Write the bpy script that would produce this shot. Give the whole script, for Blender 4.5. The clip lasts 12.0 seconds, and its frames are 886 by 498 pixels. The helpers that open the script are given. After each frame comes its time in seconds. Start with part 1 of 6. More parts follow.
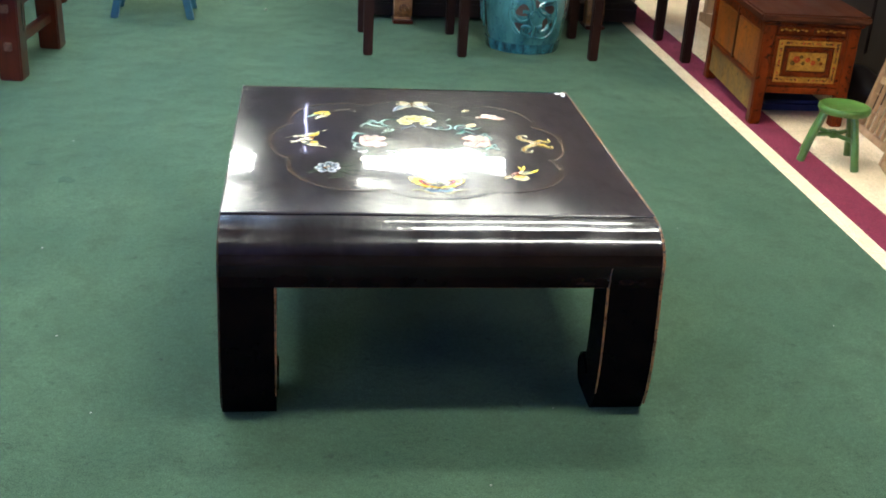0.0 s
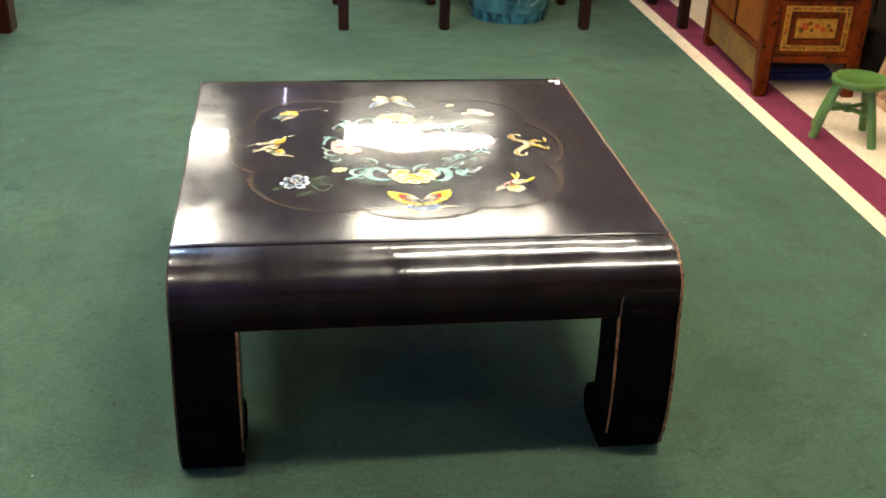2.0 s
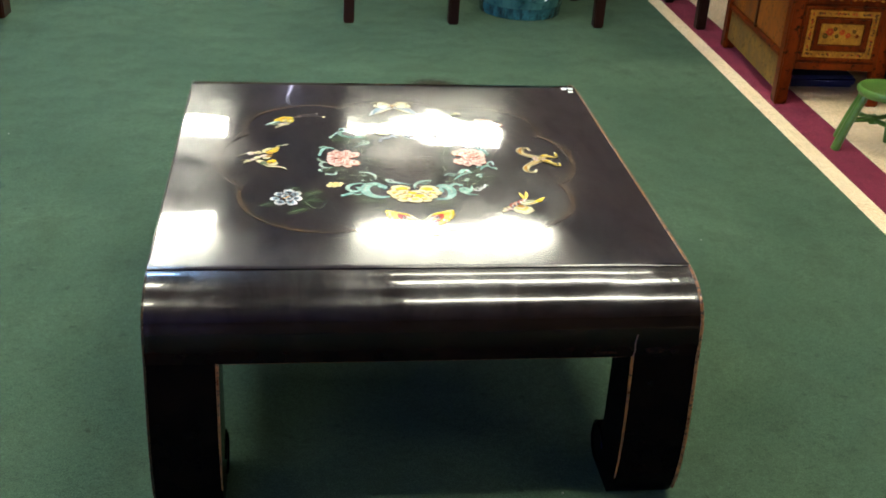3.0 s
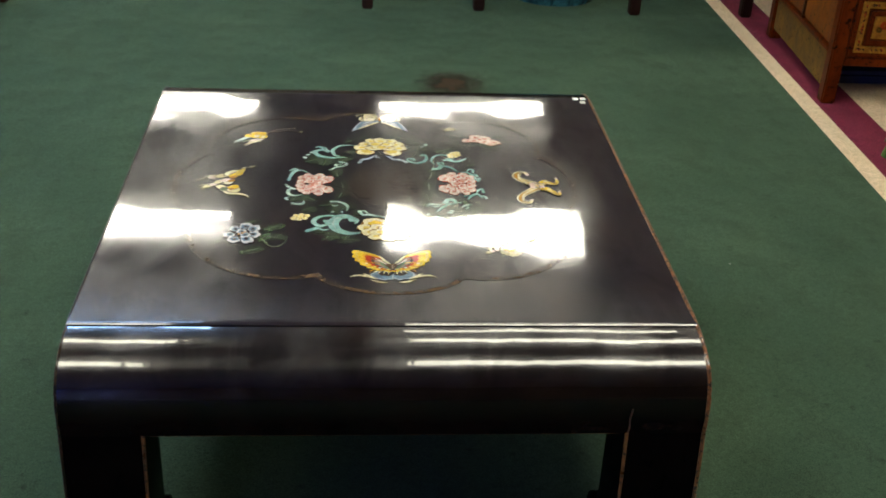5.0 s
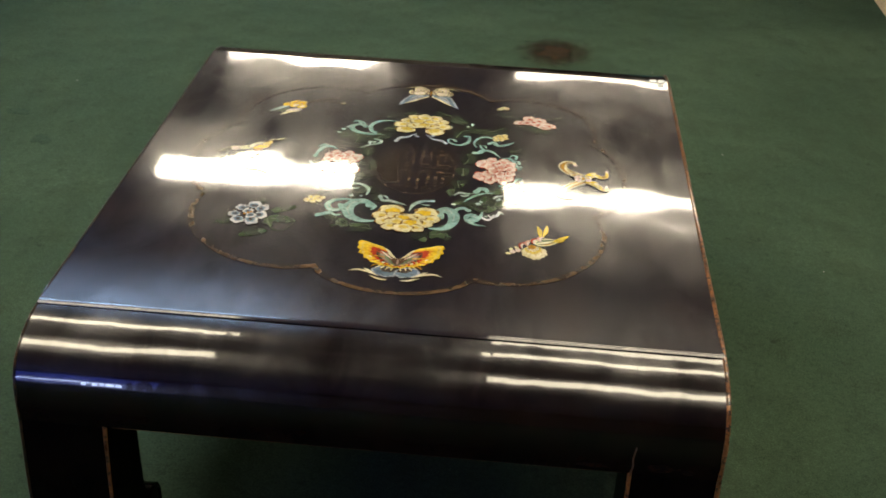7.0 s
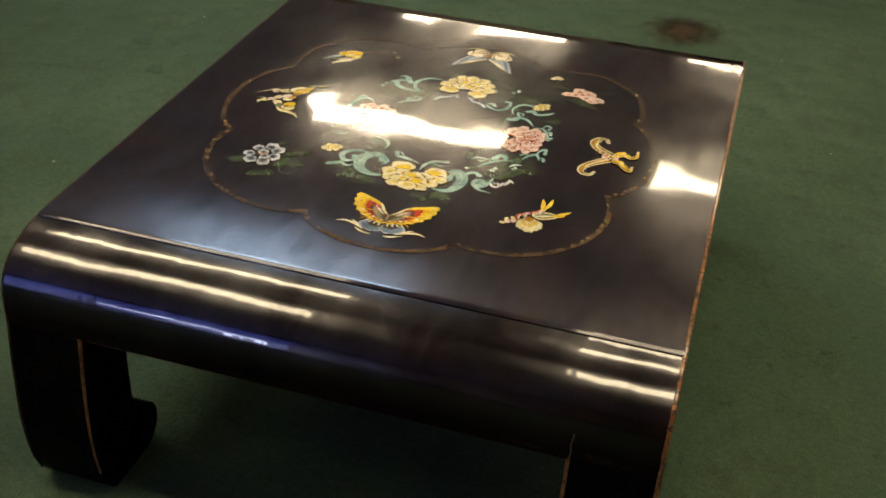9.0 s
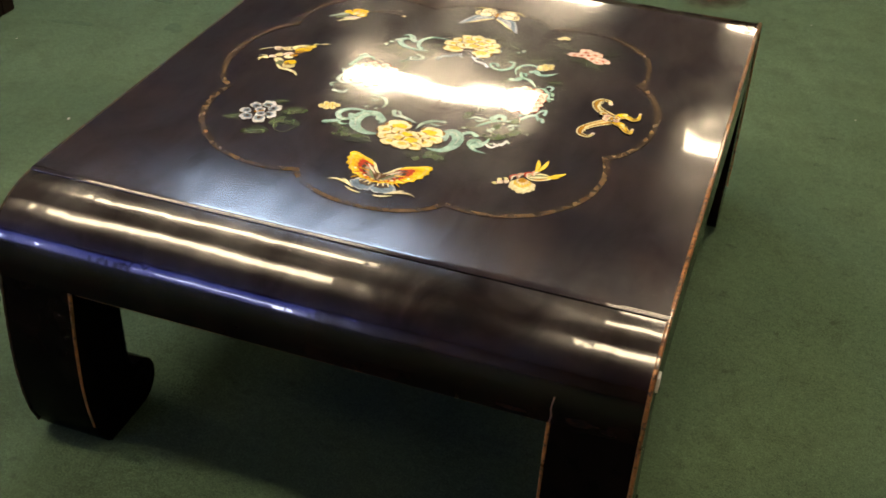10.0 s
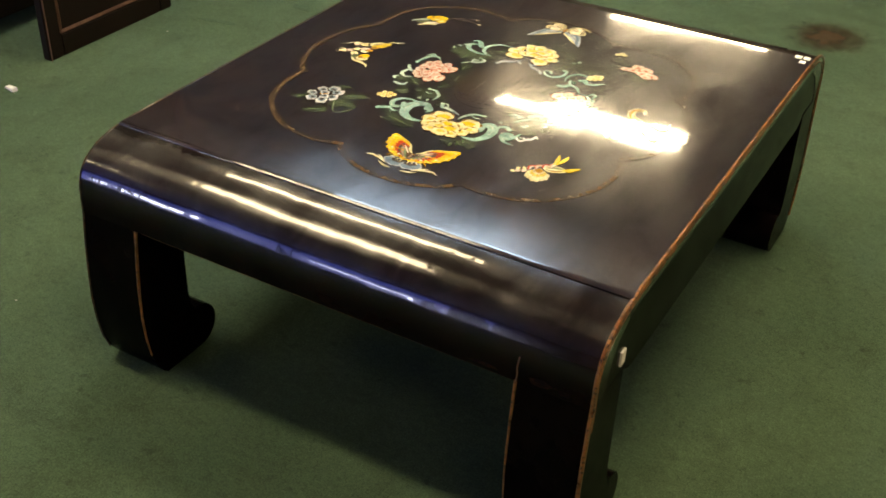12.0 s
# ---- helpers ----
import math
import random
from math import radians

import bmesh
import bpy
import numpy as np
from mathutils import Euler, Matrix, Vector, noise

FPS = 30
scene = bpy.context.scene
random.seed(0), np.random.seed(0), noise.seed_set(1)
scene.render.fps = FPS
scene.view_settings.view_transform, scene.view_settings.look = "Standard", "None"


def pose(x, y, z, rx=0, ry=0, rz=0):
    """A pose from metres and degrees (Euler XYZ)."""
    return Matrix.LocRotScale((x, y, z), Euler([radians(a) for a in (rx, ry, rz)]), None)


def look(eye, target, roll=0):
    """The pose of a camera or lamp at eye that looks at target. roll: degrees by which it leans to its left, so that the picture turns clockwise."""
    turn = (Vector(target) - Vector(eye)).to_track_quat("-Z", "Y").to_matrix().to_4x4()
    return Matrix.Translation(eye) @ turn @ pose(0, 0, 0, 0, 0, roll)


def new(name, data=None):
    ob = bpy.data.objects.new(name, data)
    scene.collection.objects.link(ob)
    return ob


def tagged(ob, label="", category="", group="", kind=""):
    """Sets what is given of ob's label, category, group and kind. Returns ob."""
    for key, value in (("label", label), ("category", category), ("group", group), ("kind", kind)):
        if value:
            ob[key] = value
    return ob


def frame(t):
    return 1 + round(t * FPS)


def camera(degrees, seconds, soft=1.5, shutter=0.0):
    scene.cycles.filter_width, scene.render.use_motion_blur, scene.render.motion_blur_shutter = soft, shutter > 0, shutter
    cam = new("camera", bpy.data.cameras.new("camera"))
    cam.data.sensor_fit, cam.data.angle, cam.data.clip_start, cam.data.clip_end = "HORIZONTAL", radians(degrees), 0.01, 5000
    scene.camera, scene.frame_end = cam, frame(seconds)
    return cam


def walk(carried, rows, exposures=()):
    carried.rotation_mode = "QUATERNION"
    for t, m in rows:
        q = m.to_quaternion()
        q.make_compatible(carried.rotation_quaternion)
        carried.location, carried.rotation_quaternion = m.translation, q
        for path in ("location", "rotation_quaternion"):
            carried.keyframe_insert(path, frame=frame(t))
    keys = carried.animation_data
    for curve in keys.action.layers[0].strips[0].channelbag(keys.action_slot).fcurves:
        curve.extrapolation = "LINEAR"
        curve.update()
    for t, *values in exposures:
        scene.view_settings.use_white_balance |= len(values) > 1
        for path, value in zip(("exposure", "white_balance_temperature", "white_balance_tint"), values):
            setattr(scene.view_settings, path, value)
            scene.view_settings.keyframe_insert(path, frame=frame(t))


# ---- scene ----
cam = camera(43.3, 12.0, soft=1.8)
PATH = [
    (0, (-0.315, -2.793, 1.469), (-0.07, -0.987, 0.644), 3.5),
    (0.5, (-0.35, -2.704, 1.469), (-0.066, -0.92, 0.61), 2.9),
    (1, (-0.352, -2.617, 1.463), (-0.015, -0.864, 0.563), 3.1),
    (1.5, (-0.31, -2.509, 1.465), (-0.029, -0.745, 0.565), 2.5),
    (2, (-0.266, -2.429, 1.467), (-0.002, -0.661, 0.571), 2.2),
    (2.5, (-0.25, -2.363, 1.464), (-0.011, -0.603, 0.544), 3.0),
    (3, (-0.234, -2.238, 1.461), (0.021, -0.481, 0.541), 3.5),
    (5, (-0.059, -1.935, 1.46), (0.102, -0.196, 0.486), 3.0),
    (5.5, (0.029, -1.931, 1.456), (0.101, -0.188, 0.477), 2.7),
    (6, (0.075, -1.905, 1.463), (0.068, -0.168, 0.472), 1.4),
    (6.5, (0.146, -1.815, 1.455), (0.082, -0.098, 0.433), 1.3),
    (7, (0.183, -1.742, 1.44), (0.069, -0.047, 0.385), 2.4),
    (9, (0.502, -1.67, 1.433), (0.056, -0.071, 0.318), 2.9),
    (9.5, (0.538, -1.669, 1.42), (0.058, -0.099, 0.279), 2.8),
    (10, (0.582, -1.634, 1.419), (0.071, -0.093, 0.251), 2.2),
    (10.5, (0.671, -1.607, 1.416), (0.069, -0.104, 0.242), 3.4),
    (11, (0.745, -1.615, 1.436), (0.042, -0.149, 0.272), 2.1),
    (11.5, (0.828, -1.665, 1.438), (0.071, -0.203, 0.302), 1.8),
    (12, (0.912, -1.716, 1.442), (0.096, -0.272, 0.326), 1.7),
]

EXPOSURES = [
    (0.0, 0.55, 5500, 6), (1.0, 0.50, 5650, 7), (1.5, 0.50, 6200, 12), (2.5, 0.38, 6300, 12), (3.0, 0.06, 6050, 5), (5.0, -0.69, 6100, 8), (6.0, -0.73, 6300, 8),
    (7.0, -0.86, 6900, 12), (8.9, -0.86, 8000, 13), (9.5, -0.46, 7900, 15), (10.5, -0.20, 8600, 16), (11.2, -0.08, 8900, 18), (12.0, -0.15, 9000, 10),
]
walk(cam, [(t, look(eye, target, roll)) for t, eye, target, roll in PATH], EXPOSURES)

# ---- world and light levels ----
LAMP = 50.0          # radiance of the ceiling troffers
world = bpy.data.worlds.new("world")
scene.world = world
world.use_nodes = True
wn, wl = world.node_tree.nodes, world.node_tree.links
sky = wn.new("ShaderNodeTexSky")
sky.sky_type, sky.sun_disc, sky.sun_elevation, sky.sun_rotation = "NISHITA", False, radians(35), radians(200)
wl.new(sky.outputs[0], wn["Background"].inputs[0])
wn["Background"].inputs[1].default_value = 0.08


# ---- materials ----
def node_material(name):
    m = bpy.data.materials.new(name)
    m.use_nodes = True
    return m, m.node_tree.nodes, m.node_tree.links, m.node_tree.nodes["Principled BSDF"]


def noise_node(n, l, coord, scale, detail=4.0, rough=0.55, stretch=None, swirl=0.0):
    tex = n.new("ShaderNodeTexNoise")
    tex.inputs["Scale"].default_value, tex.inputs["Detail"].default_value = scale, detail
    tex.inputs["Roughness"].default_value, tex.inputs["Distortion"].default_value = rough, swirl
    if stretch:
        mp = n.new("ShaderNodeMapping")
        mp.inputs["Scale"].default_value = stretch
        l.new(coord, mp.inputs["Vector"])
        coord = mp.outputs["Vector"]
    l.new(coord, tex.inputs["Vector"])
    return tex.outputs["Fac"]


def ramp(n, l, fac, low, high, a, b):
    r = n.new("ShaderNodeMapRange")
    r.inputs["From Min"].default_value, r.inputs["From Max"].default_value = low, high
    r.inputs["To Min"].default_value, r.inputs["To Max"].default_value = a, b
    l.new(fac, r.inputs["Value"])
    return r.outputs["Result"]


def mixed(n, l, fac, a, b):
    mx = n.new("ShaderNodeMix")
    mx.data_type = "RGBA"
    l.new(fac, mx.inputs["Factor"])
    for value, k in ((a, 6), (b, 7)):
        if isinstance(value, tuple):
            mx.inputs[k].default_value = (*value, 1)
        else:
            l.new(value, mx.inputs[k])
    return mx.outputs[2]


def bump(n, l, height, strength, distance, before=None):
    b = n.new("ShaderNodeBump")
    b.inputs["Strength"].default_value, b.inputs["Distance"].default_value = strength, distance
    l.new(height, b.inputs["Height"])
    if before is not None:
        l.new(before, b.inputs["Normal"])
    return b.outputs["Normal"]


def surface(name, dark, light, scale=6.0, rough=(0.4, 0.6), grain=80.0, relief=0.0004, stretch=None, metal=0.0, coat=0.0, coat_rough=0.08, wear=None, wear_at=0.62, spec=0.35):
    """A general worn surface: broad tone variation, fine grain, uneven gloss and, if wanted, worn patches of another colour."""
    m, n, l, p = node_material(name)
    co = n.new("ShaderNodeTexCoord").outputs["Object"]
    broad = noise_node(n, l, co, scale, 5.0, 0.6, stretch)
    fine = noise_node(n, l, co, grain, 3.0, 0.6, stretch)
    col = mixed(n, l, ramp(n, l, broad, 0.3, 0.7, 0.0, 1.0), dark, light)
    shade = n.new("ShaderNodeMix")
    shade.data_type, shade.blend_type = "RGBA", "MULTIPLY"
    shade.inputs["Factor"].default_value = 0.5
    l.new(col, shade.inputs[6])
    tone = n.new("ShaderNodeCombineColor")
    v = ramp(n, l, fine, 0.25, 0.75, 0.6, 1.15)
    for k in range(3):
        l.new(v, tone.inputs[k])
    l.new(tone.outputs[0], shade.inputs[7])
    out = shade.outputs[2]
    if wear:
        spots = noise_node(n, l, co, scale * 4.5, 6.0, 0.7)
        out = mixed(n, l, ramp(n, l, spots, wear_at, wear_at + 0.06, 0.0, 1.0), out, wear)
    l.new(out, p.inputs["Base Color"])
    l.new(ramp(n, l, broad, 0.3, 0.7, *rough), p.inputs["Roughness"])
    l.new(bump(n, l, fine, 1.0, relief), p.inputs["Normal"])
    p.inputs["Metallic"].default_value, p.inputs["Specular IOR Level"].default_value = metal, spec
    p.inputs["Coat Weight"].default_value, p.inputs["Coat Roughness"].default_value = coat, coat_rough
    return m


def lacquer(name, dark, light, smoky=0.34, haze=(0.012, 0.045), ripple=1.0, coat=1.0, dull_edge=0.0, dull_low=0.0, paint=False, veil=(0.095, 0.165), rubbed=0.50):
    """Polished lacquer: a clear hard coat, not quite flat, over a hazy gloss that is smeared by wiping."""
    m, n, l, p = node_material(name)
    co = n.new("ShaderNodeTexCoord").outputs["Object"]
    broad = noise_node(n, l, co, 3.5, 5.0, 0.6)
    smear = noise_node(n, l, co, 7.0, 8.0, 0.62, (1.5, 0.8, 1.0), 1.2)
    streak = noise_node(n, l, co, 26.0, 5.0, 0.6, (0.12, 1.0, 1.0) if dull_low else (1.0, 0.22, 0.6), 0.6)
    wiped = n.new("ShaderNodeMath")
    wiped.operation = "MULTIPLY_ADD"
    l.new(streak, wiped.inputs[0])
    wiped.inputs[1].default_value = 0.48
    l.new(ramp(n, l, smear, 0.0, 1.0, -0.24, 0.76), wiped.inputs[2])
    smear = wiped.outputs[0]
    wave = noise_node(n, l, co, 5.0, 1.0, 0.4)
    dust = noise_node(n, l, co, 420.0, 2.0, 0.5)
    if paint:
        broad = noise_node(n, l, co, 45.0, 4.0, 0.65)
    col = mixed(n, l, ramp(n, l, broad, 0.3, 0.7, 0.0, 1.0), dark, light)
    if not paint:
        # cloudy brown mottling where the lacquer has worn thin
        col = mixed(n, l, ramp(n, l, noise_node(n, l, co, 16.0, 7.0, 0.68), 0.42, 0.72, 0.0, 1.0), col, tuple(a * b for a, b in zip(light, (2.5, 2.0, 1.3))))
    if paint:
        rub = noise_node(n, l, co, 190.0 if rubbed > 0.45 else 60.0, 6.0, 0.7)
        col = mixed(n, l, ramp(n, l, rub, rubbed, rubbed + 0.22, 0.0, 0.7 if rubbed > 0.45 else 0.95), col, (0.05, 0.032, 0.022) if rubbed > 0.45 else (0.014, 0.009, 0.008))
    l.new(col, p.inputs["Base Color"])
    l.new(ramp(n, l, smear, 0.3, 0.7, *veil), p.inputs["Roughness"])
    l.new(ramp(n, l, smear, 0.33, 0.70, 0.22 * smoky, 1.0 * smoky), p.inputs["Specular IOR Level"])
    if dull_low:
        # wiped haze stays on the upper roll; below, cut to hide the carpet's reflection
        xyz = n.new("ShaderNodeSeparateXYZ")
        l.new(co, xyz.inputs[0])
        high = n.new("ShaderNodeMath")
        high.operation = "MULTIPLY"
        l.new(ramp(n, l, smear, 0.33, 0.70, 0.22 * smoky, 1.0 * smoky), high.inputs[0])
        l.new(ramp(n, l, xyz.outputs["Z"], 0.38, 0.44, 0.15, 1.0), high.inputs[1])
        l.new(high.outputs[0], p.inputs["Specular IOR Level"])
    gloss = ramp(n, l, smear, 0.35, 0.75, *haze)
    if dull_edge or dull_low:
        # rubbed dull along the top's front edge; rougher low on the apron, blurring reflections
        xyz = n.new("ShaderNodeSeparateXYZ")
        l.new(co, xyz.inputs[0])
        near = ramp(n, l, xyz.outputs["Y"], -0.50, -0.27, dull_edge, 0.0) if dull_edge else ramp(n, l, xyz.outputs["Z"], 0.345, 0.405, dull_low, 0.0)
        if dull_edge:
            # but the very rim is polished by hands
            rim_gloss = n.new("ShaderNodeMath")
            rim_gloss.operation = "MULTIPLY"
            l.new(near, rim_gloss.inputs[0])
            l.new(ramp(n, l, xyz.outputs["Y"], -0.4960, -0.4925, 0.0, 1.0), rim_gloss.inputs[1])
            near = rim_gloss.outputs[0]
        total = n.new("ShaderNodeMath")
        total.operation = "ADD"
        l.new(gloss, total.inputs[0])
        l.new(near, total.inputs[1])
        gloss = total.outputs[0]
    l.new(gloss, p.inputs["Coat Roughness"])
    p.inputs["Coat Weight"].default_value = coat
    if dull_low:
        # coat faded out down the lower lip, painting away the carpet's mirrored light
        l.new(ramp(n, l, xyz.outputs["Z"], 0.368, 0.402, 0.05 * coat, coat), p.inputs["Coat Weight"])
    nm = bump(n, l, wave, ripple, 0.0022)
    if ripple > 1.5:
        nm = bump(n, l, noise_node(n, l, co, 17.0, 2.0, 0.5, (1.0, 0.5, 0.5)), 1.0, 0.0012, nm)
    nm = bump(n, l, dust, 0.04, 0.0002, nm)
    l.new(nm, p.inputs["Normal"])
    l.new(nm, p.inputs["Coat Normal"])
    return m


def carpet(name, dark, light, worn):
    m, n, l, p = node_material(name)
    co = n.new("ShaderNodeTexCoord").outputs["Object"]
    broad = noise_node(n, l, co, 2.2, 6.0, 0.62)
    mid = noise_node(n, l, co, 9.0, 5.0, 0.65)
    pile = noise_node(n, l, co, 260.0, 3.0, 0.7)
    tuft = noise_node(n, l, co, 75.0, 3.0, 0.7)
    col = mixed(n, l, ramp(n, l, broad, 0.32, 0.68, 0.0, 1.0), dark, light)
    col = mixed(n, l, ramp(n, l, mid, 0.46, 0.74, 0.0, 0.75), col, worn)
    spots = noise_node(n, l, co, 21.0, 3.0, 0.6)
    col = mixed(n, l, ramp(n, l, spots, 0.63, 0.76, 0.0, 0.75), col, tuple(0.62 * c for c in worn))
    shade = n.new("ShaderNodeMix")
    shade.data_type, shade.blend_type = "RGBA", "MULTIPLY"
    shade.inputs["Factor"].default_value = 1.0
    l.new(col, shade.inputs[6])
    tone = n.new("ShaderNodeCombineColor")
    add = n.new("ShaderNodeMath")
    add.operation = "MULTIPLY"
    l.new(ramp(n, l, pile, 0.3, 0.7, 0.55, 1.35), add.inputs[0])
    l.new(ramp(n, l, tuft, 0.3, 0.7, 0.78, 1.18), add.inputs[1])
    for k in range(3):
        l.new(add.outputs[0], tone.inputs[k])
    l.new(tone.outputs[0], shade.inputs[7])
    l.new(shade.outputs[2], p.inputs["Base Color"])
    p.inputs["Roughness"].default_value = 0.95
    p.inputs["Specular IOR Level"].default_value = 0.15
    p.inputs["Sheen Weight"].default_value, p.inputs["Sheen Roughness"].default_value = 0.07, 0.5
    p.inputs["Sheen Tint"].default_value = (*(0.35 + 0.65 * c / max(light) for c in light), 1)
    l.new(bump(n, l, pile, 0.6, 0.002, bump(n, l, tuft, 0.35, 0.002)), p.inputs["Normal"])
    return m


def glow(name, colour, strength):
    m, n, l, p = node_material(name)
    p.inputs["Base Color"].default_value = (0.8, 0.8, 0.8, 1)
    p.inputs["Emission Color"].default_value, p.inputs["Emission Strength"].default_value = (*colour, 1), strength
    return m


def pigment(name, dark, light, rubbed=0.50):
    """Painted decoration, thin and slightly rubbed, under the same clear coat as the lacquer."""
    return lacquer(name, tuple(0.72 * c for c in dark), light, paint=True, rubbed=rubbed)


# Top: the ceiling's violet haze is mixed into the base colour.
LACQUER = lacquer("black_lacquer", (0.0064, 0.0054, 0.0098), (0.0112, 0.0090, 0.0138), dull_edge=0.22)
# Darker copies of the lacquer; the missing reflection is painted into their colour.
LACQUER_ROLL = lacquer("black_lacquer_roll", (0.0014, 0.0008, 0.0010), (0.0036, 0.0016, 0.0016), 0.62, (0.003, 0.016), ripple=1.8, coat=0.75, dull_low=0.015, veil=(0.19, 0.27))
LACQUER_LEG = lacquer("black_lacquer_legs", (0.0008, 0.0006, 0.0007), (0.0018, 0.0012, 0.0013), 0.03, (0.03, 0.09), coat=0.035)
WORN_DARK = surface("worn_dark_edge", (0.010, 0.005, 0.003), (0.070, 0.030, 0.012), 34, (0.3, 0.5), 120, 0.0003, coat=0.3, wear=(0.006, 0.004, 0.003), wear_at=0.46, spec=0.2)
RUBBED_BROWN = surface("rubbed_brown_lacquer", (0.010, 0.004, 0.002), (0.038, 0.015, 0.006), 60, (0.55, 0.75), 120, 0.0002, wear=(0.003, 0.002, 0.002), wear_at=0.46, spec=0.05)
WORN_EDGE = surface("worn_orange_edge", (0.060, 0.020, 0.007), (0.34, 0.135, 0.040), 34, (0.25, 0.45), 120, 0.0003, coat=0.6, wear=(0.012, 0.006, 0.004), wear_at=0.52)
CARPET = carpet("green_carpet", (0.036, 0.068, 0.040), (0.060, 0.102, 0.060), (0.028, 0.047, 0.027))
CREAM = carpet("cream_carpet", (0.70, 0.53, 0.33), (0.82, 0.67, 0.45), (0.62, 0.47, 0.29))
MAROON = carpet("maroon_carpet", (0.13, 0.014, 0.032), (0.18, 0.022, 0.047), (0.10, 0.011, 0.024))
SMUDGE = carpet("trodden_carpet", (0.028, 0.058, 0.036), (0.046, 0.084, 0.052), (0.024, 0.042, 0.025))
STAIN = carpet("brown_stain", (0.026, 0.016, 0.009), (0.044, 0.028, 0.014), (0.022, 0.020, 0.011))


def soaked(m, radius):
    """Lets a spill thin out into the carpet round its rim."""
    n, l, p = m.node_tree.nodes, m.node_tree.links, m.node_tree.nodes["Principled BSDF"]
    co = n.new("ShaderNodeTexCoord").outputs["Object"]
    far = n.new("ShaderNodeVectorMath")
    far.operation = "LENGTH"
    l.new(co, far.inputs[0])
    total = n.new("ShaderNodeMath")
    total.operation = "ADD"
    l.new(far.outputs["Value"], total.inputs[0])
    l.new(ramp(n, l, noise_node(n, l, co, 22.0, 5.0, 0.65), 0.25, 0.75, -0.35 * radius, 0.35 * radius), total.inputs[1])
    l.new(ramp(n, l, total.outputs[0], 0.30 * radius, radius, 0.94, 0.0), p.inputs["Alpha"])


soaked(STAIN, 0.145)
WALL = surface("wall_paint", (0.20, 0.16, 0.12), (0.25, 0.21, 0.16), 1.2, (0.6, 0.8), 60, 0.0004)
CEILING = surface("ceiling_tile", (0.72, 0.67, 0.76), (0.80, 0.75, 0.84), 1.5, (0.8, 0.9), 90, 0.0008)
ENAMEL = surface("white_enamel", (0.62, 0.62, 0.60), (0.7, 0.7, 0.68), 3, (0.35, 0.5), 60, 0.0001)
WARM_LIGHT = glow("lamp_diffuser_warm", (1.0, 0.93, 0.72), LAMP * 0.95)
DIM_LIGHT = glow("lamp_diffuser_aged", (1.0, 0.92, 0.70), LAMP * 0.60)
COOL_LIGHT = glow("lamp_diffuser_cool", (0.42, 0.65, 1.0), LAMP * 1.3)
SIDE_LIGHT = glow("lamp_diffuser_side", (1.0, 0.93, 0.74), LAMP * 0.40)
WEAK_LIGHT = glow("lamp_diffuser_weak", (1.0, 0.92, 0.70), LAMP * 0.8)
VIOLET_LIGHT = glow("violet_tube", (0.84, 0.76, 1.0), LAMP * 0.12)
DAYLIGHT = glow("daylight", (0.05, 0.11, 1.0), 4.2)
BRIGHT_DAY = glow("bright_daylight", (0.50, 0.64, 1.0), 85.0)
DARK_WOOD = surface("dark_rosewood", (0.007, 0.002, 0.0012), (0.022, 0.006, 0.003), 5, (0.5, 0.7), 70, 0.0003, (1, 1, 0.12), coat=0.06, coat_rough=0.3, spec=0.12)
RED_WOOD = surface("red_brown_wood", (0.018, 0.003, 0.0015), (0.066, 0.011, 0.004), 6, (0.25, 0.4), 80, 0.0004, (1, 1, 0.12), coat=0.4, coat_rough=0.15, spec=0.2)
TENON_END = surface("worn_tenon_end", (0.050, 0.022, 0.016), (0.120, 0.070, 0.055), 30, (0.4, 0.6), 90, 0.0003)
BLUE_PAINT = surface("blue_paint", (0.010, 0.042, 0.070), (0.025, 0.090, 0.125), 9, (0.4, 0.6), 60, 0.0005, wear=(0.03, 0.03, 0.03), wear_at=0.62)
GREEN_PAINT = surface("green_enamel", (0.050, 0.105, 0.018), (0.095, 0.185, 0.032), 10, (0.3, 0.45), 60, 0.0004, coat=0.4, coat_rough=0.2, wear=(0.035, 0.06, 0.02), wear_at=0.68)
GLAZE = surface("turquoise_glaze", (0.016, 0.070, 0.078), (0.080, 0.215, 0.215), 9, (0.1, 0.25), 40, 0.0008, (1, 1, 0.35), coat=1.0, coat_rough=0.05, wear=(0.010, 0.04, 0.075), wear_at=0.58)
GLAZE_BLUE = surface("dark_blue_glaze", (0.008, 0.022, 0.035), (0.05, 0.20, 0.24), 26, (0.1, 0.25), 60, 0.0008, (1, 1, 0.3), coat=1.0, coat_rough=0.05, wear=(0.012, 0.012, 0.012), wear_at=0.56)
# Dark tone for the shade inside the drum's pierced holes.
HOLE_SHADE = surface("hole_shade", (0.03, 0.018, 0.014), (0.05, 0.03, 0.022), 10, (0.8, 0.9), 60, 0.0006)
CHEST_WOOD = surface("chest_orange_wood", (0.034, 0.004, 0.001), (0.160, 0.026, 0.002), 9, (0.35, 0.5), 60, 0.0005, (1, 1, 0.3), coat=0.08, coat_rough=0.25, wear=(0.012, 0.003, 0.002), wear_at=0.55, spec=0.06)
CHEST_TOP = surface("chest_brown_lid", (0.022, 0.005, 0.002), (0.075, 0.018, 0.005), 6, (0.3, 0.5), 60, 0.0004, (1, 0.25, 1), coat=0.28, coat_rough=0.25, spec=0.12)
CHEST_PANEL = surface("chest_ochre_panel", (0.085, 0.016, 0.001), (0.26, 0.078, 0.006), 11, (0.35, 0.5), 60, 0.0005, (1, 1, 0.4), coat=0.2, coat_rough=0.2, wear=(0.05, 0.015, 0.004), wear_at=0.56, spec=0.15)
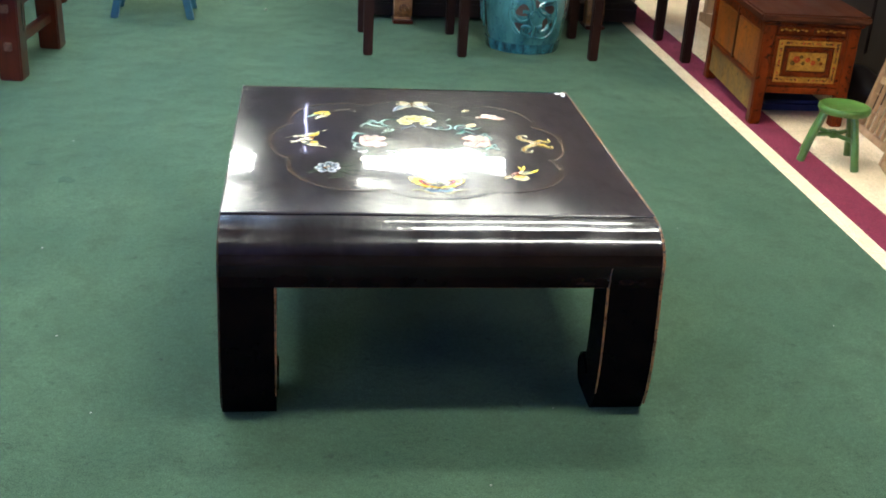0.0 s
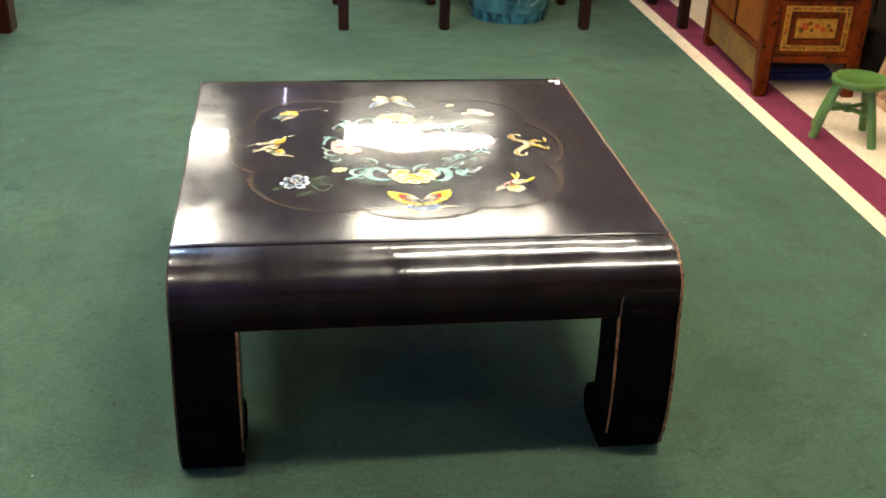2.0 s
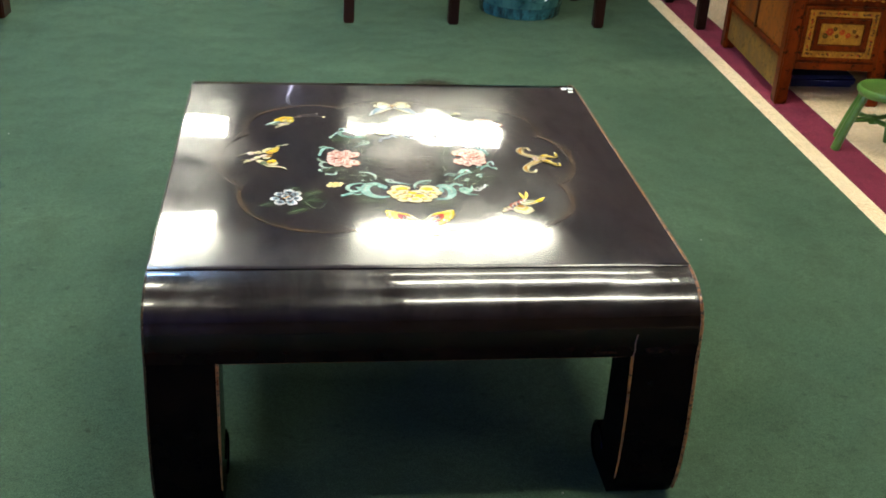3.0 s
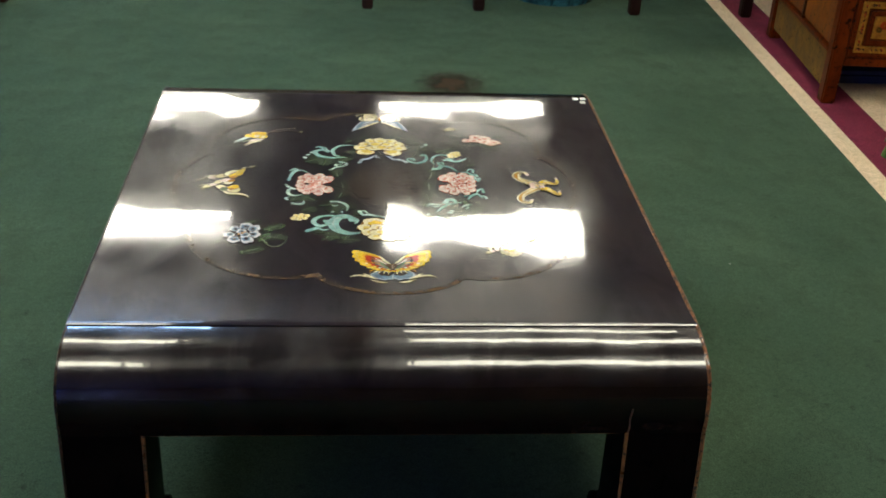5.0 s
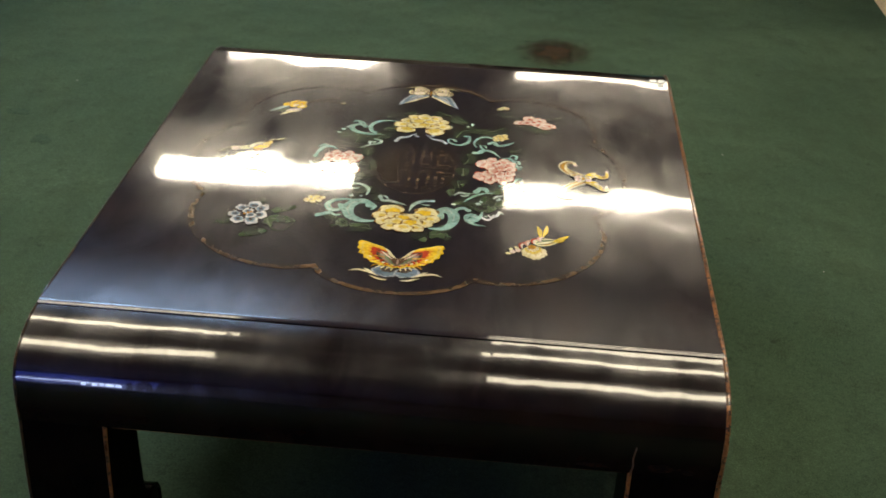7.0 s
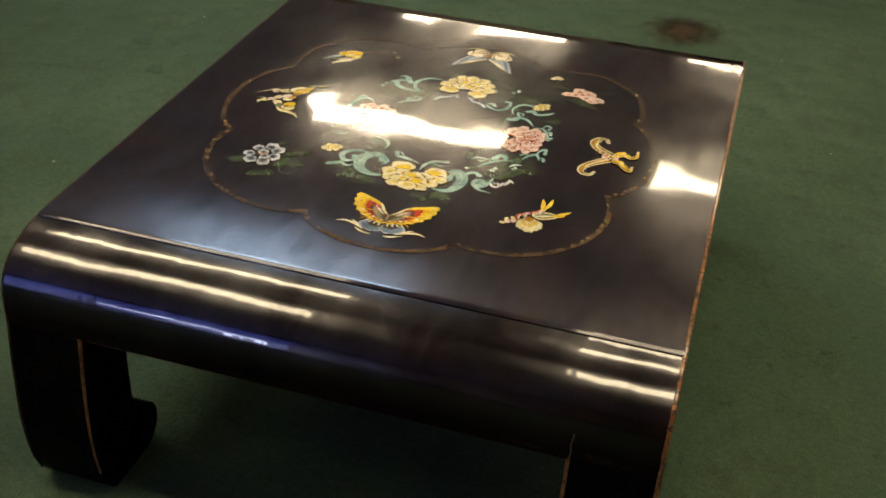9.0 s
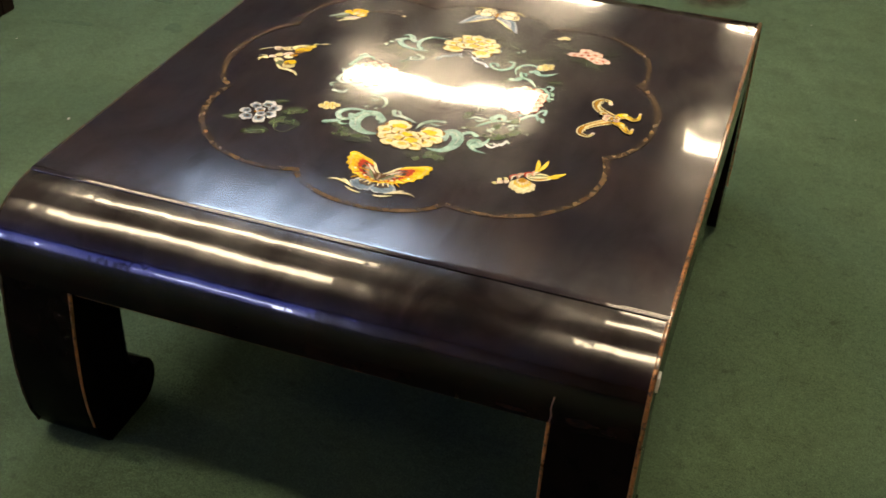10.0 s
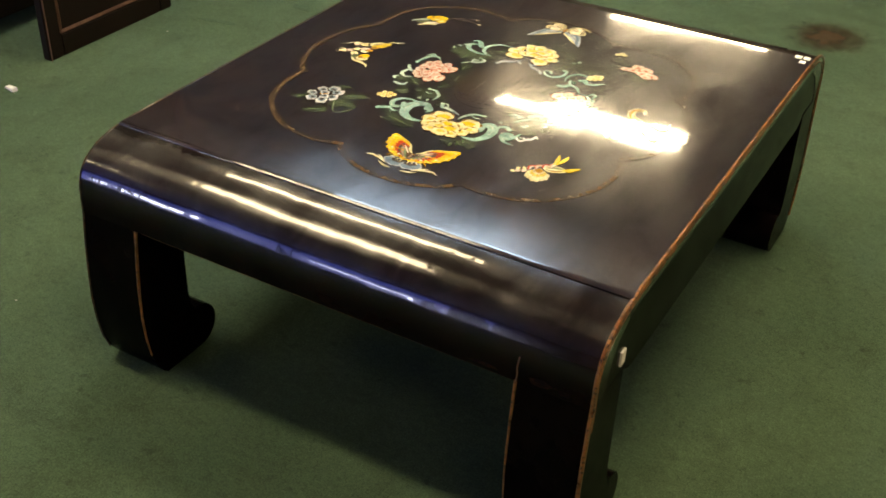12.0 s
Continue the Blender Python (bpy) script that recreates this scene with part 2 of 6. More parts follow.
CHEST_APRON = surface("chest_olive_apron", (0.075, 0.040, 0.008), (0.20, 0.11, 0.024), 10, (0.5, 0.7), 60, 0.0006, wear=(0.06, 0.03, 0.008), wear_at=0.56, spec=0.15)
CHEST_YELLOW = surface("chest_yellow_paint", (0.20, 0.085, 0.008), (0.42, 0.21, 0.022), 30, (0.4, 0.6), 90, 0.0003, wear=(0.10, 0.03, 0.008), wear_at=0.56, spec=0.15)
CHEST_RED = surface("chest_red_paint", (0.22, 0.022, 0.003), (0.42, 0.060, 0.006), 20, (0.4, 0.6), 90, 0.0003, wear=(0.05, 0.012, 0.004), wear_at=0.58, spec=0.15)
CHEST_DARK = surface("chest_dark_ground", (0.030, 0.012, 0.004), (0.075, 0.028, 0.007), 16, (0.4, 0.6), 90, 0.0003, spec=0.15)
CHEST_LEAF = surface("chest_green_paint", (0.05, 0.030, 0.006), (0.12, 0.07, 0.014), 20, (0.5, 0.7), 90, 0.0003, spec=0.06)
NAVY = surface("navy_cloth", (0.012, 0.016, 0.05), (0.02, 0.026, 0.075), 20, (0.8, 0.9), 150, 0.0008)
LATTICE = surface("bare_carved_wood", (0.28, 0.155, 0.07), (0.47, 0.29, 0.155), 12, (0.55, 0.75), 90, 0.0006, (1, 1, 0.3), wear=(0.14, 0.08, 0.045), wear_at=0.62)
GILT_CARVING = surface("gilt_carving", (0.09, 0.032, 0.01), (0.30, 0.14, 0.045), 30, (0.4, 0.6), 90, 0.0006)
BLACK_WOOD = surface("black_brown_wood", (0.004, 0.002, 0.0015), (0.010, 0.0045, 0.003), 6, (0.55, 0.7), 70, 0.0004, (1, 1, 0.2), coat=0.05, coat_rough=0.3, spec=0.15)
MOULDING = surface("worn_moulding", (0.07, 0.03, 0.02), (0.2, 0.11, 0.08), 20, (0.3, 0.5), 90, 0.0003)
FLUFF = surface("grey_fluff", (0.22, 0.23, 0.20), (0.34, 0.34, 0.30), 30, (0.8, 0.9), 90, 0.0002)
PAPER = surface("white_paper", (0.72, 0.72, 0.70), (0.82, 0.82, 0.80), 30, (0.7, 0.8), 90, 0.0002)
PALE_BLUE = surface("pale_blue_cloth", (0.35, 0.42, 0.52), (0.5, 0.56, 0.62), 14, (0.7, 0.8), 90, 0.0004)
PLANK = surface("light_plank", (0.30, 0.19, 0.09), (0.42, 0.28, 0.14), 9, (0.5, 0.7), 70, 0.0004, (1, 1, 0.15))
METAL = surface("dark_metal", (0.09, 0.09, 0.10), (0.2, 0.2, 0.21), 20, (0.3, 0.5), 90, 0.0002, metal=1.0)

PALE_YELLOW = pigment("paint_pale_yellow", (0.68, 0.60, 0.30), (0.76, 0.70, 0.44))
YELLOW = pigment("paint_yellow", (0.62, 0.44, 0.070), (0.74, 0.58, 0.15))
GOLDEN = pigment("paint_golden", (0.74, 0.46, 0.017), (0.82, 0.58, 0.043))
TAUPE = pigment("paint_taupe", (0.22, 0.15, 0.11), (0.36, 0.27, 0.21))
DARK_LINE = pigment("paint_dark_line", (0.05, 0.03, 0.015), (0.09, 0.055, 0.03))
PETAL_LINE = pigment("paint_brown_petal_line", (0.16, 0.085, 0.02), (0.25, 0.14, 0.035))
ROSE = pigment("paint_rose", (0.60, 0.30, 0.24), (0.72, 0.46, 0.39))
CREAMY = pigment("paint_cream", (0.688, 0.602, 0.310), (0.774, 0.722, 0.499))
OCHRE = pigment("paint_ochre", (0.36, 0.17, 0.02), (0.55, 0.28, 0.04))
ORANGE = pigment("paint_orange", (0.619, 0.258, 0.017), (0.774, 0.447, 0.034))
RED = pigment("paint_red", (0.361, 0.026, 0.013), (0.533, 0.069, 0.026))
PINK = pigment("paint_pink", (0.55, 0.22, 0.17), (0.68, 0.38, 0.31))
PALE_PINK = pigment("paint_pale_pink", (0.671, 0.499, 0.430), (0.757, 0.636, 0.568))
TEAL = pigment("paint_turquoise", (0.19, 0.36, 0.335), (0.31, 0.49, 0.45))
PALE_TEAL = pigment("paint_pale_turquoise", (0.275, 0.413, 0.387), (0.447, 0.550, 0.499))
LEAF = pigment("paint_dark_green", (0.042, 0.064, 0.036), (0.062, 0.090, 0.050))
LEAF_DIM = pigment("paint_deep_green", (0.018, 0.028, 0.017), (0.032, 0.046, 0.027))
LEAF_PALE = pigment("paint_grey_green", (0.10, 0.14, 0.085), (0.18, 0.23, 0.14))
WHITISH = pigment("paint_bluish_white", (0.48, 0.50, 0.55), (0.66, 0.67, 0.70))
BLUE = pigment("paint_blue", (0.103, 0.163, 0.232), (0.189, 0.267, 0.344))
PALE_BLUE_P = pigment("paint_pale_blue", (0.275, 0.327, 0.413), (0.447, 0.499, 0.550))
BROWN = pigment("paint_brown", (0.07, 0.04, 0.022), (0.12, 0.07, 0.04))
SIGN = pigment("paint_sign_brown", (0.060, 0.038, 0.024), (0.10, 0.065, 0.042))
GOLD_LINE = pigment("paint_gold_line", (0.075, 0.046, 0.026), (0.135, 0.085, 0.048), 0.43)
FAINT = pigment("paint_faint_brown", (0.020, 0.013, 0.010), (0.036, 0.024, 0.017))


# ---- building helpers ----
def part(name, bm, material, parent=None, label="", smooth=False):
    """Links a bmesh as one mesh object under a thing, a part or the setting."""
    me = bpy.data.meshes.new(name)
    bm.normal_update()
    bm.to_mesh(me)
    bm.free()
    for mat in material if isinstance(material, (list, tuple)) else (material,):
        me.materials.append(mat)
    if smooth:
        me.polygons.foreach_set("use_smooth", [True] * len(me.polygons))
        me.set_sharp_from_angle(angle=radians(35))
    ob = new(name, me)
    ob.parent = parent
    return tagged(ob, label)


def thing(name, m, label, category, group="", kind=""):
    ob = new(name)
    ob.matrix_basis = m
    ob.empty_display_size = 0.1
    return tagged(ob, label, category, group, kind)


def box(x0, x1, y0, y1, z0, z1, bevel=0.004, bm=None):
    """A box with eased edges, added to bm or new."""
    b = bmesh.new()
    bmesh.ops.create_cube(b, size=1.0)
    bmesh.ops.transform(b, matrix=Matrix.Translation(((x0 + x1) / 2, (y0 + y1) / 2, (z0 + z1) / 2)) @ Matrix.Diagonal((x1 - x0, y1 - y0, z1 - z0, 1)), verts=b.verts)
    if bevel:
        bmesh.ops.bevel(b, geom=b.edges[:], offset=bevel, segments=2, affect="EDGES", clamp_overlap=True)
    return b if bm is None else joined(bm, b)


def joined(bm, other, m=None):
    me = bpy.data.meshes.new("piece")
    other.to_mesh(me)
    other.free()
    if m is not None:
        me.transform(m)
    bm.from_mesh(me)
    bpy.data.meshes.remove(me)
    return bm


def turned(profile, segments=40, bm=None):
    """A body turned round z from (radius, height) pairs, closed at both ends."""
    b = bmesh.new() if bm is None else bm
    rings = []
    for r, z in profile:
        rings.append([b.verts.new((r * math.cos(a), r * math.sin(a), z)) for a in (2 * math.pi * k / segments for k in range(segments))])
    for low, high in zip(rings, rings[1:]):
        for k in range(segments):
            b.faces.new((low[k], low[(k + 1) % segments], high[(k + 1) % segments], high[k]))
    b.faces.new(rings[0][::-1])
    b.faces.new(rings[-1])
    return b


def extruded(outline, x0, x1, bevel=0.0, bm=None):
    """A yz outline drawn out along x."""
    b = bmesh.new()
    near = [b.verts.new((x0, y, z)) for y, z in outline]
    far = [b.verts.new((x1, y, z)) for y, z in outline]
    b.faces.new(near)
    b.faces.new(far[::-1])
    for k in range(len(outline)):
        j = (k + 1) % len(outline)
        b.faces.new((near[j], near[k], far[k], far[j]))
    bmesh.ops.recalc_face_normals(b, faces=b.faces[:])
    if bevel:
        caps = [e for e in b.edges if abs(e.verts[0].co.x - e.verts[1].co.x) < 1e-6]
        bmesh.ops.bevel(b, geom=caps, offset=bevel, segments=2, affect="EDGES", clamp_overlap=True)
    return b if bm is None else joined(bm, b)


def tube(points, radius, sides=8, bm=None, taper=None, flat=1.0):
    """A rod along a line of points."""
    b = bmesh.new() if bm is None else bm
    pts = [Vector(p) for p in points]
    rings, up = [], Vector((0, 0, 1))
    for k, p in enumerate(pts):
        d = (pts[min(k + 1, len(pts) - 1)] - pts[max(k - 1, 0)]).normalized()
        side = d.cross(up if abs(d.z) < 0.95 else Vector((1, 0, 0))).normalized()
        top = side.cross(d)
        r = radius if taper is None else radius + (taper - radius) * k / (len(pts) - 1)
        rings.append([b.verts.new(p + side * r * math.cos(a) + top * r * flat * math.sin(a)) for a in (2 * math.pi * (j + 0.5) / sides for j in range(sides))])
    for low, high in zip(rings, rings[1:]):
        for j in range(sides):
            b.faces.new((low[j], low[(j + 1) % sides], high[(j + 1) % sides], high[j]))
    b.faces.new(rings[0][::-1])
    b.faces.new(rings[-1])
    bmesh.ops.recalc_face_normals(b, faces=b.faces[:])
    return b


def smooth_line(points, steps=8):
    """Catmull-Rom through the points."""
    p = [Vector(q) for q in points]
    p = [2 * p[0] - p[1], *p, 2 * p[-1] - p[-2]]
    out = []
    for k in range(1, len(p) - 2):
        for s in range(steps):
            t = s / steps
            out.append(0.5 * (2 * p[k] + (p[k + 1] - p[k - 1]) * t + (2 * p[k - 1] - 5 * p[k] + 4 * p[k + 1] - p[k + 2]) * t * t + (3 * p[k] - p[k - 1] - 3 * p[k + 1] + p[k + 2]) * t**3))
    return [*out, p[-2]]


# ---- the room ----
WEST, EAST, SOUTH, NORTH, TOP = -7.0, 5.5, -6.0, 9.0, 2.70


def edge_x(y, off=0.0):
    """The edge of the green carpet, which runs a little askew."""
    return 1.544 + 0.006 * y + off


def ground_strip(name, a, b, material, label):
    """A strip of floor between two offsets from the carpet's edge (None: the wall), 12 cm thick."""
    bm = bmesh.new()
    xs = [(WEST if a is None else edge_x(y, a), EAST if b is None else edge_x(y, b)) for y in (SOUTH, NORTH)]
    top = [bm.verts.new(v) for v in ((xs[0][0], SOUTH, 0), (xs[0][1], SOUTH, 0), (xs[1][1], NORTH, 0), (xs[1][0], NORTH, 0))]
    low = [bm.verts.new((v.co.x, v.co.y, -0.12)) for v in top]
    bm.faces.new(top)
    bm.faces.new(low[::-1])
    for k in range(4):
        j = (k + 1) % 4
        bm.faces.new((top[k], low[k], low[j], top[j]))
    return tagged(part(name, bm, material), label, "floor", kind="structure")


ground_strip("floor", None, 0.0, CARPET, "worn dark green short-pile carpet over the shop floor")
ground_strip("floor_border", 0.0, 0.070, CREAM, "narrow cream carpet strip along the green carpet")
ground_strip("floor_band", 0.070, 0.227, MAROON, "maroon carpet band between cream strips")
ground_strip("floor_aisle", 0.227, None, CREAM, "cream carpet aisle beside the maroon band")

tagged(part("wall_north", box(WEST, EAST, NORTH, NORTH + 0.15, 0, TOP, 0), WALL), "plain tan painted shop wall", "wall", kind="structure")
tagged(part("wall_west", box(WEST - 0.15, WEST, SOUTH - 0.15, NORTH + 0.15, 0, TOP, 0), WALL), "plain tan painted shop wall", "wall", kind="structure")
tagged(part("wall_east", box(EAST, EAST + 0.15, SOUTH - 0.15, NORTH + 0.15, 0, TOP, 0), WALL), "plain tan painted shop wall", "wall", kind="structure")
WX0, WX1, WZ0, WZ1 = -6.6, -2.0, 0.12, 2.20
bm = box(WEST, WX0, SOUTH - 0.15, SOUTH, 0, TOP, 0)
box(WX1, EAST, SOUTH - 0.15, SOUTH, 0, TOP, 0, bm)
box(WX0, WX1, SOUTH - 0.15, SOUTH, 0, WZ0, 0, bm)
box(WX0, WX1, SOUTH - 0.15, SOUTH, WZ1, TOP, 0, bm)
tagged(part("wall_south", bm, WALL), "tan painted front wall with a shop window", "wall", kind="structure")
window = thing("window_1", Matrix(), "wide shop window with a dark metal frame", "window", kind="structure")
for k in range(4):
    x = WX0 + (WX1 - WX0) * k / 3
    part("window_frame", box(max(x - 0.04, WX0 + 0.003), min(x + 0.04, WX1 - 0.003), SOUTH - 0.11, SOUTH - 0.04, WZ0 + 0.003, WZ1 - 0.003), METAL, window)
tagged(part("backdrop", box(WX0 - 2, WX1 + 2, SOUTH - 2.0, SOUTH - 1.9, -1, 5, 0), DAYLIGHT), "blue daylight outside the shop window", "backdrop", kind="structure")
# Added glowing slabs, invented to mirror bright streaks in the apron's lacquer.
for x0, x1, z0, z1, what in ((-4.25, -2.95, 0.84, 0.96, "slab"), (-3.08, -2.94, 0.25, 0.835, "post"), (-6.75, -6.36, 0.45, 1.15, "wall"), (-6.10, -5.75, 0.45, 1.15, "wall")):
    tagged(part("backdrop", box(x0, x1, SOUTH - 1.89, SOUTH - 1.85, z0, z1, 0), BRIGHT_DAY), "emissive stand-in " + what + " outside the shop window", "backdrop", kind="structure")
tagged(part("ceiling", box(WEST - 0.15, EAST + 0.15, SOUTH - 0.15, NORTH + 0.15, TOP, TOP + 0.12, 0), CEILING), "white tiled shop ceiling", "ceiling", kind="structure")


def troffer(x, y, light, length=1.20, width=0.195, drop=0.05):
    """A ceiling light: a wraparound luminous diffuser under an enamelled tray, with end caps."""
    t = thing("ceiling_light", pose(x, y, TOP), "long fluorescent ceiling light with a glowing wraparound diffuser", "lamp", "ceiling lights")
    hl, hw = length / 2, width / 2
    part("tray", box(-hl - 0.02, hl + 0.02, -hw + 0.02, hw - 0.02, -0.012, 0.0, 0.002), ENAMEL, t)
    for s in (-1, 1):
        lo, hi = sorted((s * hl, s * (hl + 0.02)))
        part("end_cap", box(lo, hi, -hw, hw, -drop - 0.004, -0.0125, 0.003), ENAMEL, t)
    part("diffuser", extruded([(-hw, -0.014), (hw, -0.014), (hw - 0.006, -drop + 0.010), (hw - 0.02, -drop), (-hw + 0.02, -drop), (-hw + 0.006, -drop + 0.010)], -hl + 0.001, hl - 0.001), light, t, "glowing diffuser")


for row in range(5):
    for column in range(2):
        light = WEAK_LIGHT if row < 2 else DIM_LIGHT if column else COOL_LIGHT if row == 2 else WARM_LIGHT
        troffer(-1.365 + 2.105 * column, (-0.74, 0.74, (2.12, 1.69)[column], (4.09, 3.965)[column], (5.93, 5.88)[column])[row], light, width=0.285 if (row, column) == (3, 1) else 0.205)
for x, y in ((-3.47, -2.16), (-3.47, -0.74), (-3.47, 0.74), (2.845, -2.16), (4.95, -0.30)):
    troffer(x, y, SIDE_LIGHT)
tube_light = thing("tube_light", pose(-0.30, 6.80, TOP), "thin violet fluorescent tube under the ceiling", "lamp")
part("batten", box(-0.02, 0.02, -0.43, 0.43, -0.03, 0, 0.003), ENAMEL, tube_light)
part("tube", tube([(0, -0.41, -0.045), (0, 0.41, -0.045)], 0.009, 10), VIOLET_LIGHT, tube_light, "glowing violet tube", True)

# ---- the coffee table ----
HALF, TABLE_TOP, CREASE, MID = 0.508, 0.477, 0.505, 0.075
LEG_IN = 0.380          # where a leg's inner side stands, from the middle
OUTER = [(0.5035, 0.4737), (0.5155, 0.4729), (0.5258, 0.4715), (0.5355, 0.4696), (0.5450, 0.4672), (0.5590, 0.4628), (0.5630, 0.4612), (0.5670, 0.4593), (0.5750, 0.4550), (0.5830, 0.4503), (0.5910, 0.4448), (0.5980, 0.4382), (0.6040, 0.4303), (0.6090, 0.4209), (0.6130, 0.4099), (0.6160, 0.3969)]
APRON_LOW = 0.345
LEG_OUT = [(0.6185, 0.345), (0.6230, 0.31), (0.6285, 0.26), (0.6325, 0.21), (0.6345, 0.16), (0.6320, 0.11), (0.6250, 0.065), (0.6130, 0.03), (0.5980, 0.008), (0.5880, 0.0)]
coffee_table = thing("coffee_table", pose(0, MID, 0), "low square black lacquer coffee table with painted flowers on green carpet", "coffee table")


def crown(d):
    """The height of the top at a distance d from its middle: flat, easing down towards the rolled ends."""
    return TABLE_TOP - 1200.0 * max(0.0, abs(d) - 0.4935) ** 3


ys = [-0.475 + 0.95 * k / 60 for k in range(61)]
ys = [-0.4925 - 0.001 * k for k in range(10, -1, -1)] + ys + [0.4925 + 0.001 * k for k in range(11)]
EDGE = crown(0.5035)
rim = [(CREASE - 0.0015 * (1 - math.sin(radians(a))), EDGE - 0.0015 * (1 - math.cos(radians(a)))) for a in range(0, 91, 15)]
upper = [(-y, z) for y, z in rim[::-1]] + [(y, crown(abs(y))) for y in ys] + rim
outline = upper + [(CREASE, 0.448), (-CREASE, 0.448)]
part("tabletop", extruded(outline, -HALF, HALF, 0.002), LACQUER, coffee_table, "glossy black lacquer top with painted flowers", True)

for way in (-1, 1):
    inner = [(0.5790, APRON_LOW), (0.5750, 0.365), (0.5610, 0.395), (0.5410, 0.420), (0.5070, 0.440)]
    line = [(way * y, z) for y, z in OUTER + [(0.6195, 0.370), (0.6190, APRON_LOW)] + inner]
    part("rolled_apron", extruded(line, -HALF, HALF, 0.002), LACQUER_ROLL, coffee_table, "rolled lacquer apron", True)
    bead = tube([(-LEG_IN + 0.01, way * 0.6170, APRON_LOW - 0.001), (LEG_IN - 0.01, way * 0.6170, APRON_LOW - 0.0005)], 0.0012, 6)
    part("apron_edge", bead, WORN_EDGE, coffee_table, "worn orange-brown edge")


def scroll(cy, cz, r, start, end, steps=12):
    return [(cy + r * math.cos(radians(start + (end - start) * k / steps)), cz + r * math.sin(radians(start + (end - start) * k / steps))) for k in range(steps + 1)]


def leg(sx, sy):
    """A leg with a bowed face, whose foot rolls up inwards to a scroll."""
    line = LEG_OUT + [(0.4950, 0.0)] + scroll(0.4890, 0.048, 0.048, -95, -278, 14)
    line += [(0.4920, 0.085), (0.4970, 0.094), (0.5050, 0.112), (0.5080, 0.14), (0.5070, 0.22), (0.5040, 0.30), (0.5010, APRON_LOW)]
    line = [(sy * y, z - 0.0005 * (z > 0.3)) for y, z in line]
    lo, hi = sorted((sx * LEG_IN, sx * (HALF - 0.0005)))
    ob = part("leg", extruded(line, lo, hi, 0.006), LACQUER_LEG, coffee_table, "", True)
    face = [(sx * (LEG_IN + 0.001), sy * (y - 0.001), z) for y, z in LEG_OUT[:-3]]
    part("inner_edge", tube(face, 0.0034, 6, taper=0.0016), WORN_EDGE, ob, "worn orange-brown edge")
    ring = [(sx * (LEG_IN - 0.001), sy * y, z) for y, z in scroll(0.489, 0.048, 0.040, 20, 300, 16)]
    part("scroll_groove", tube(ring, 0.002, 6), LACQUER_LEG, ob)
    return ob


for sx in (-1, 1):
    for sy in (-1, 1):
        leg(sx, sy)

for sx in (-1, 1):
    # a flat side board under the top, whose lower corners curve into the legs
    end = [(0.506, 0.4400), (0.5405, 0.4195), (0.5605, 0.3945), (0.5745, 0.3650), (0.5785, 0.3455), (0.499, 0.3455)]
    line = [(-y, z) for y, z in end[::-1]] + [(-0.503, 0.4475), (0.503, 0.4475)] + end + [(0.494, 0.335), (0.480, 0.326), (0.455, 0.323), (-0.455, 0.323), (-0.480, 0.326), (-0.494, 0.335)]
    lo, hi = sorted((sx * (HALF - 0.030), sx * (HALF - 0.001)))
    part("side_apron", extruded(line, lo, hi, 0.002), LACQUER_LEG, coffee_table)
    # two worn bead lines along the top's long edge and down the rolled ends to the feet
    path = [(-y, z) for y, z in LEG_OUT[:-2][::-1]] + [(-y, z) for y, z in OUTER[::-1]] + [(y, crown(abs(y))) for y in [-0.47 + 0.94 * k / 24 for k in range(25)]] + OUTER + LEG_OUT[:-2]
    part("edge_bead", tube([(sx * (HALF - 0.0012), y, z - 0.0010) for y, z in path], 0.0036 if sx > 0 else 0.0024, 8), WORN_EDGE if sx > 0 else WORN_DARK, coffee_table, "worn orange-brown edge bead", True)
    inner = [(y * 0.988, z - 0.011) for y, z in path[6:-6]]
    part("side_bead", tube([(sx * (HALF - 0.0005), y, z) for y, z in inner], 0.0022, 6), WORN_EDGE if sx > 0 else WORN_DARK, coffee_table, "worn orange-brown side bead", True)

# pale joint cracks where the apron meets the front leg
crack = tube([(0.381, -0.6184, 0.344), (0.384, -0.6194, 0.360), (0.382, -0.6190, 0.372), (0.385, -0.6180, 0.392)], 0.0011, 5)
part("joint_crack", crack, MOULDING, coffee_table, "pale crack in the lacquer")
for x0, x1, z0, z1, seed in ((0.402, 0.446, 0.352, 0.366, 2), (0.452, 0.470, 0.350, 0.360, 5), (0.300, 0.352, 0.351, 0.360, 7)):
    # the lacquer is rubbed through to brown low on the roll
    r, b = random.Random(seed), bmesh.new()
    ring = []
    for k in range(22):
        a = 2 * math.pi * k / 22
        q = 1 + r.uniform(-0.22, 0.22)
        z = (z0 + z1) / 2 + (z1 - z0) / 2 * q * math.sin(a)
        ring.append(b.verts.new(((x0 + x1) / 2 + (x1 - x0) / 2 * q * math.cos(a), -(0.6190 + 0.02 * (z - APRON_LOW)) - 0.0004, z)))
    b.faces.new(ring)
    bmesh.ops.recalc_face_normals(b, faces=b.faces[:])
    part("worn_patch", b, RUBBED_BROWN, coffee_table, "lacquer rubbed through to brown")


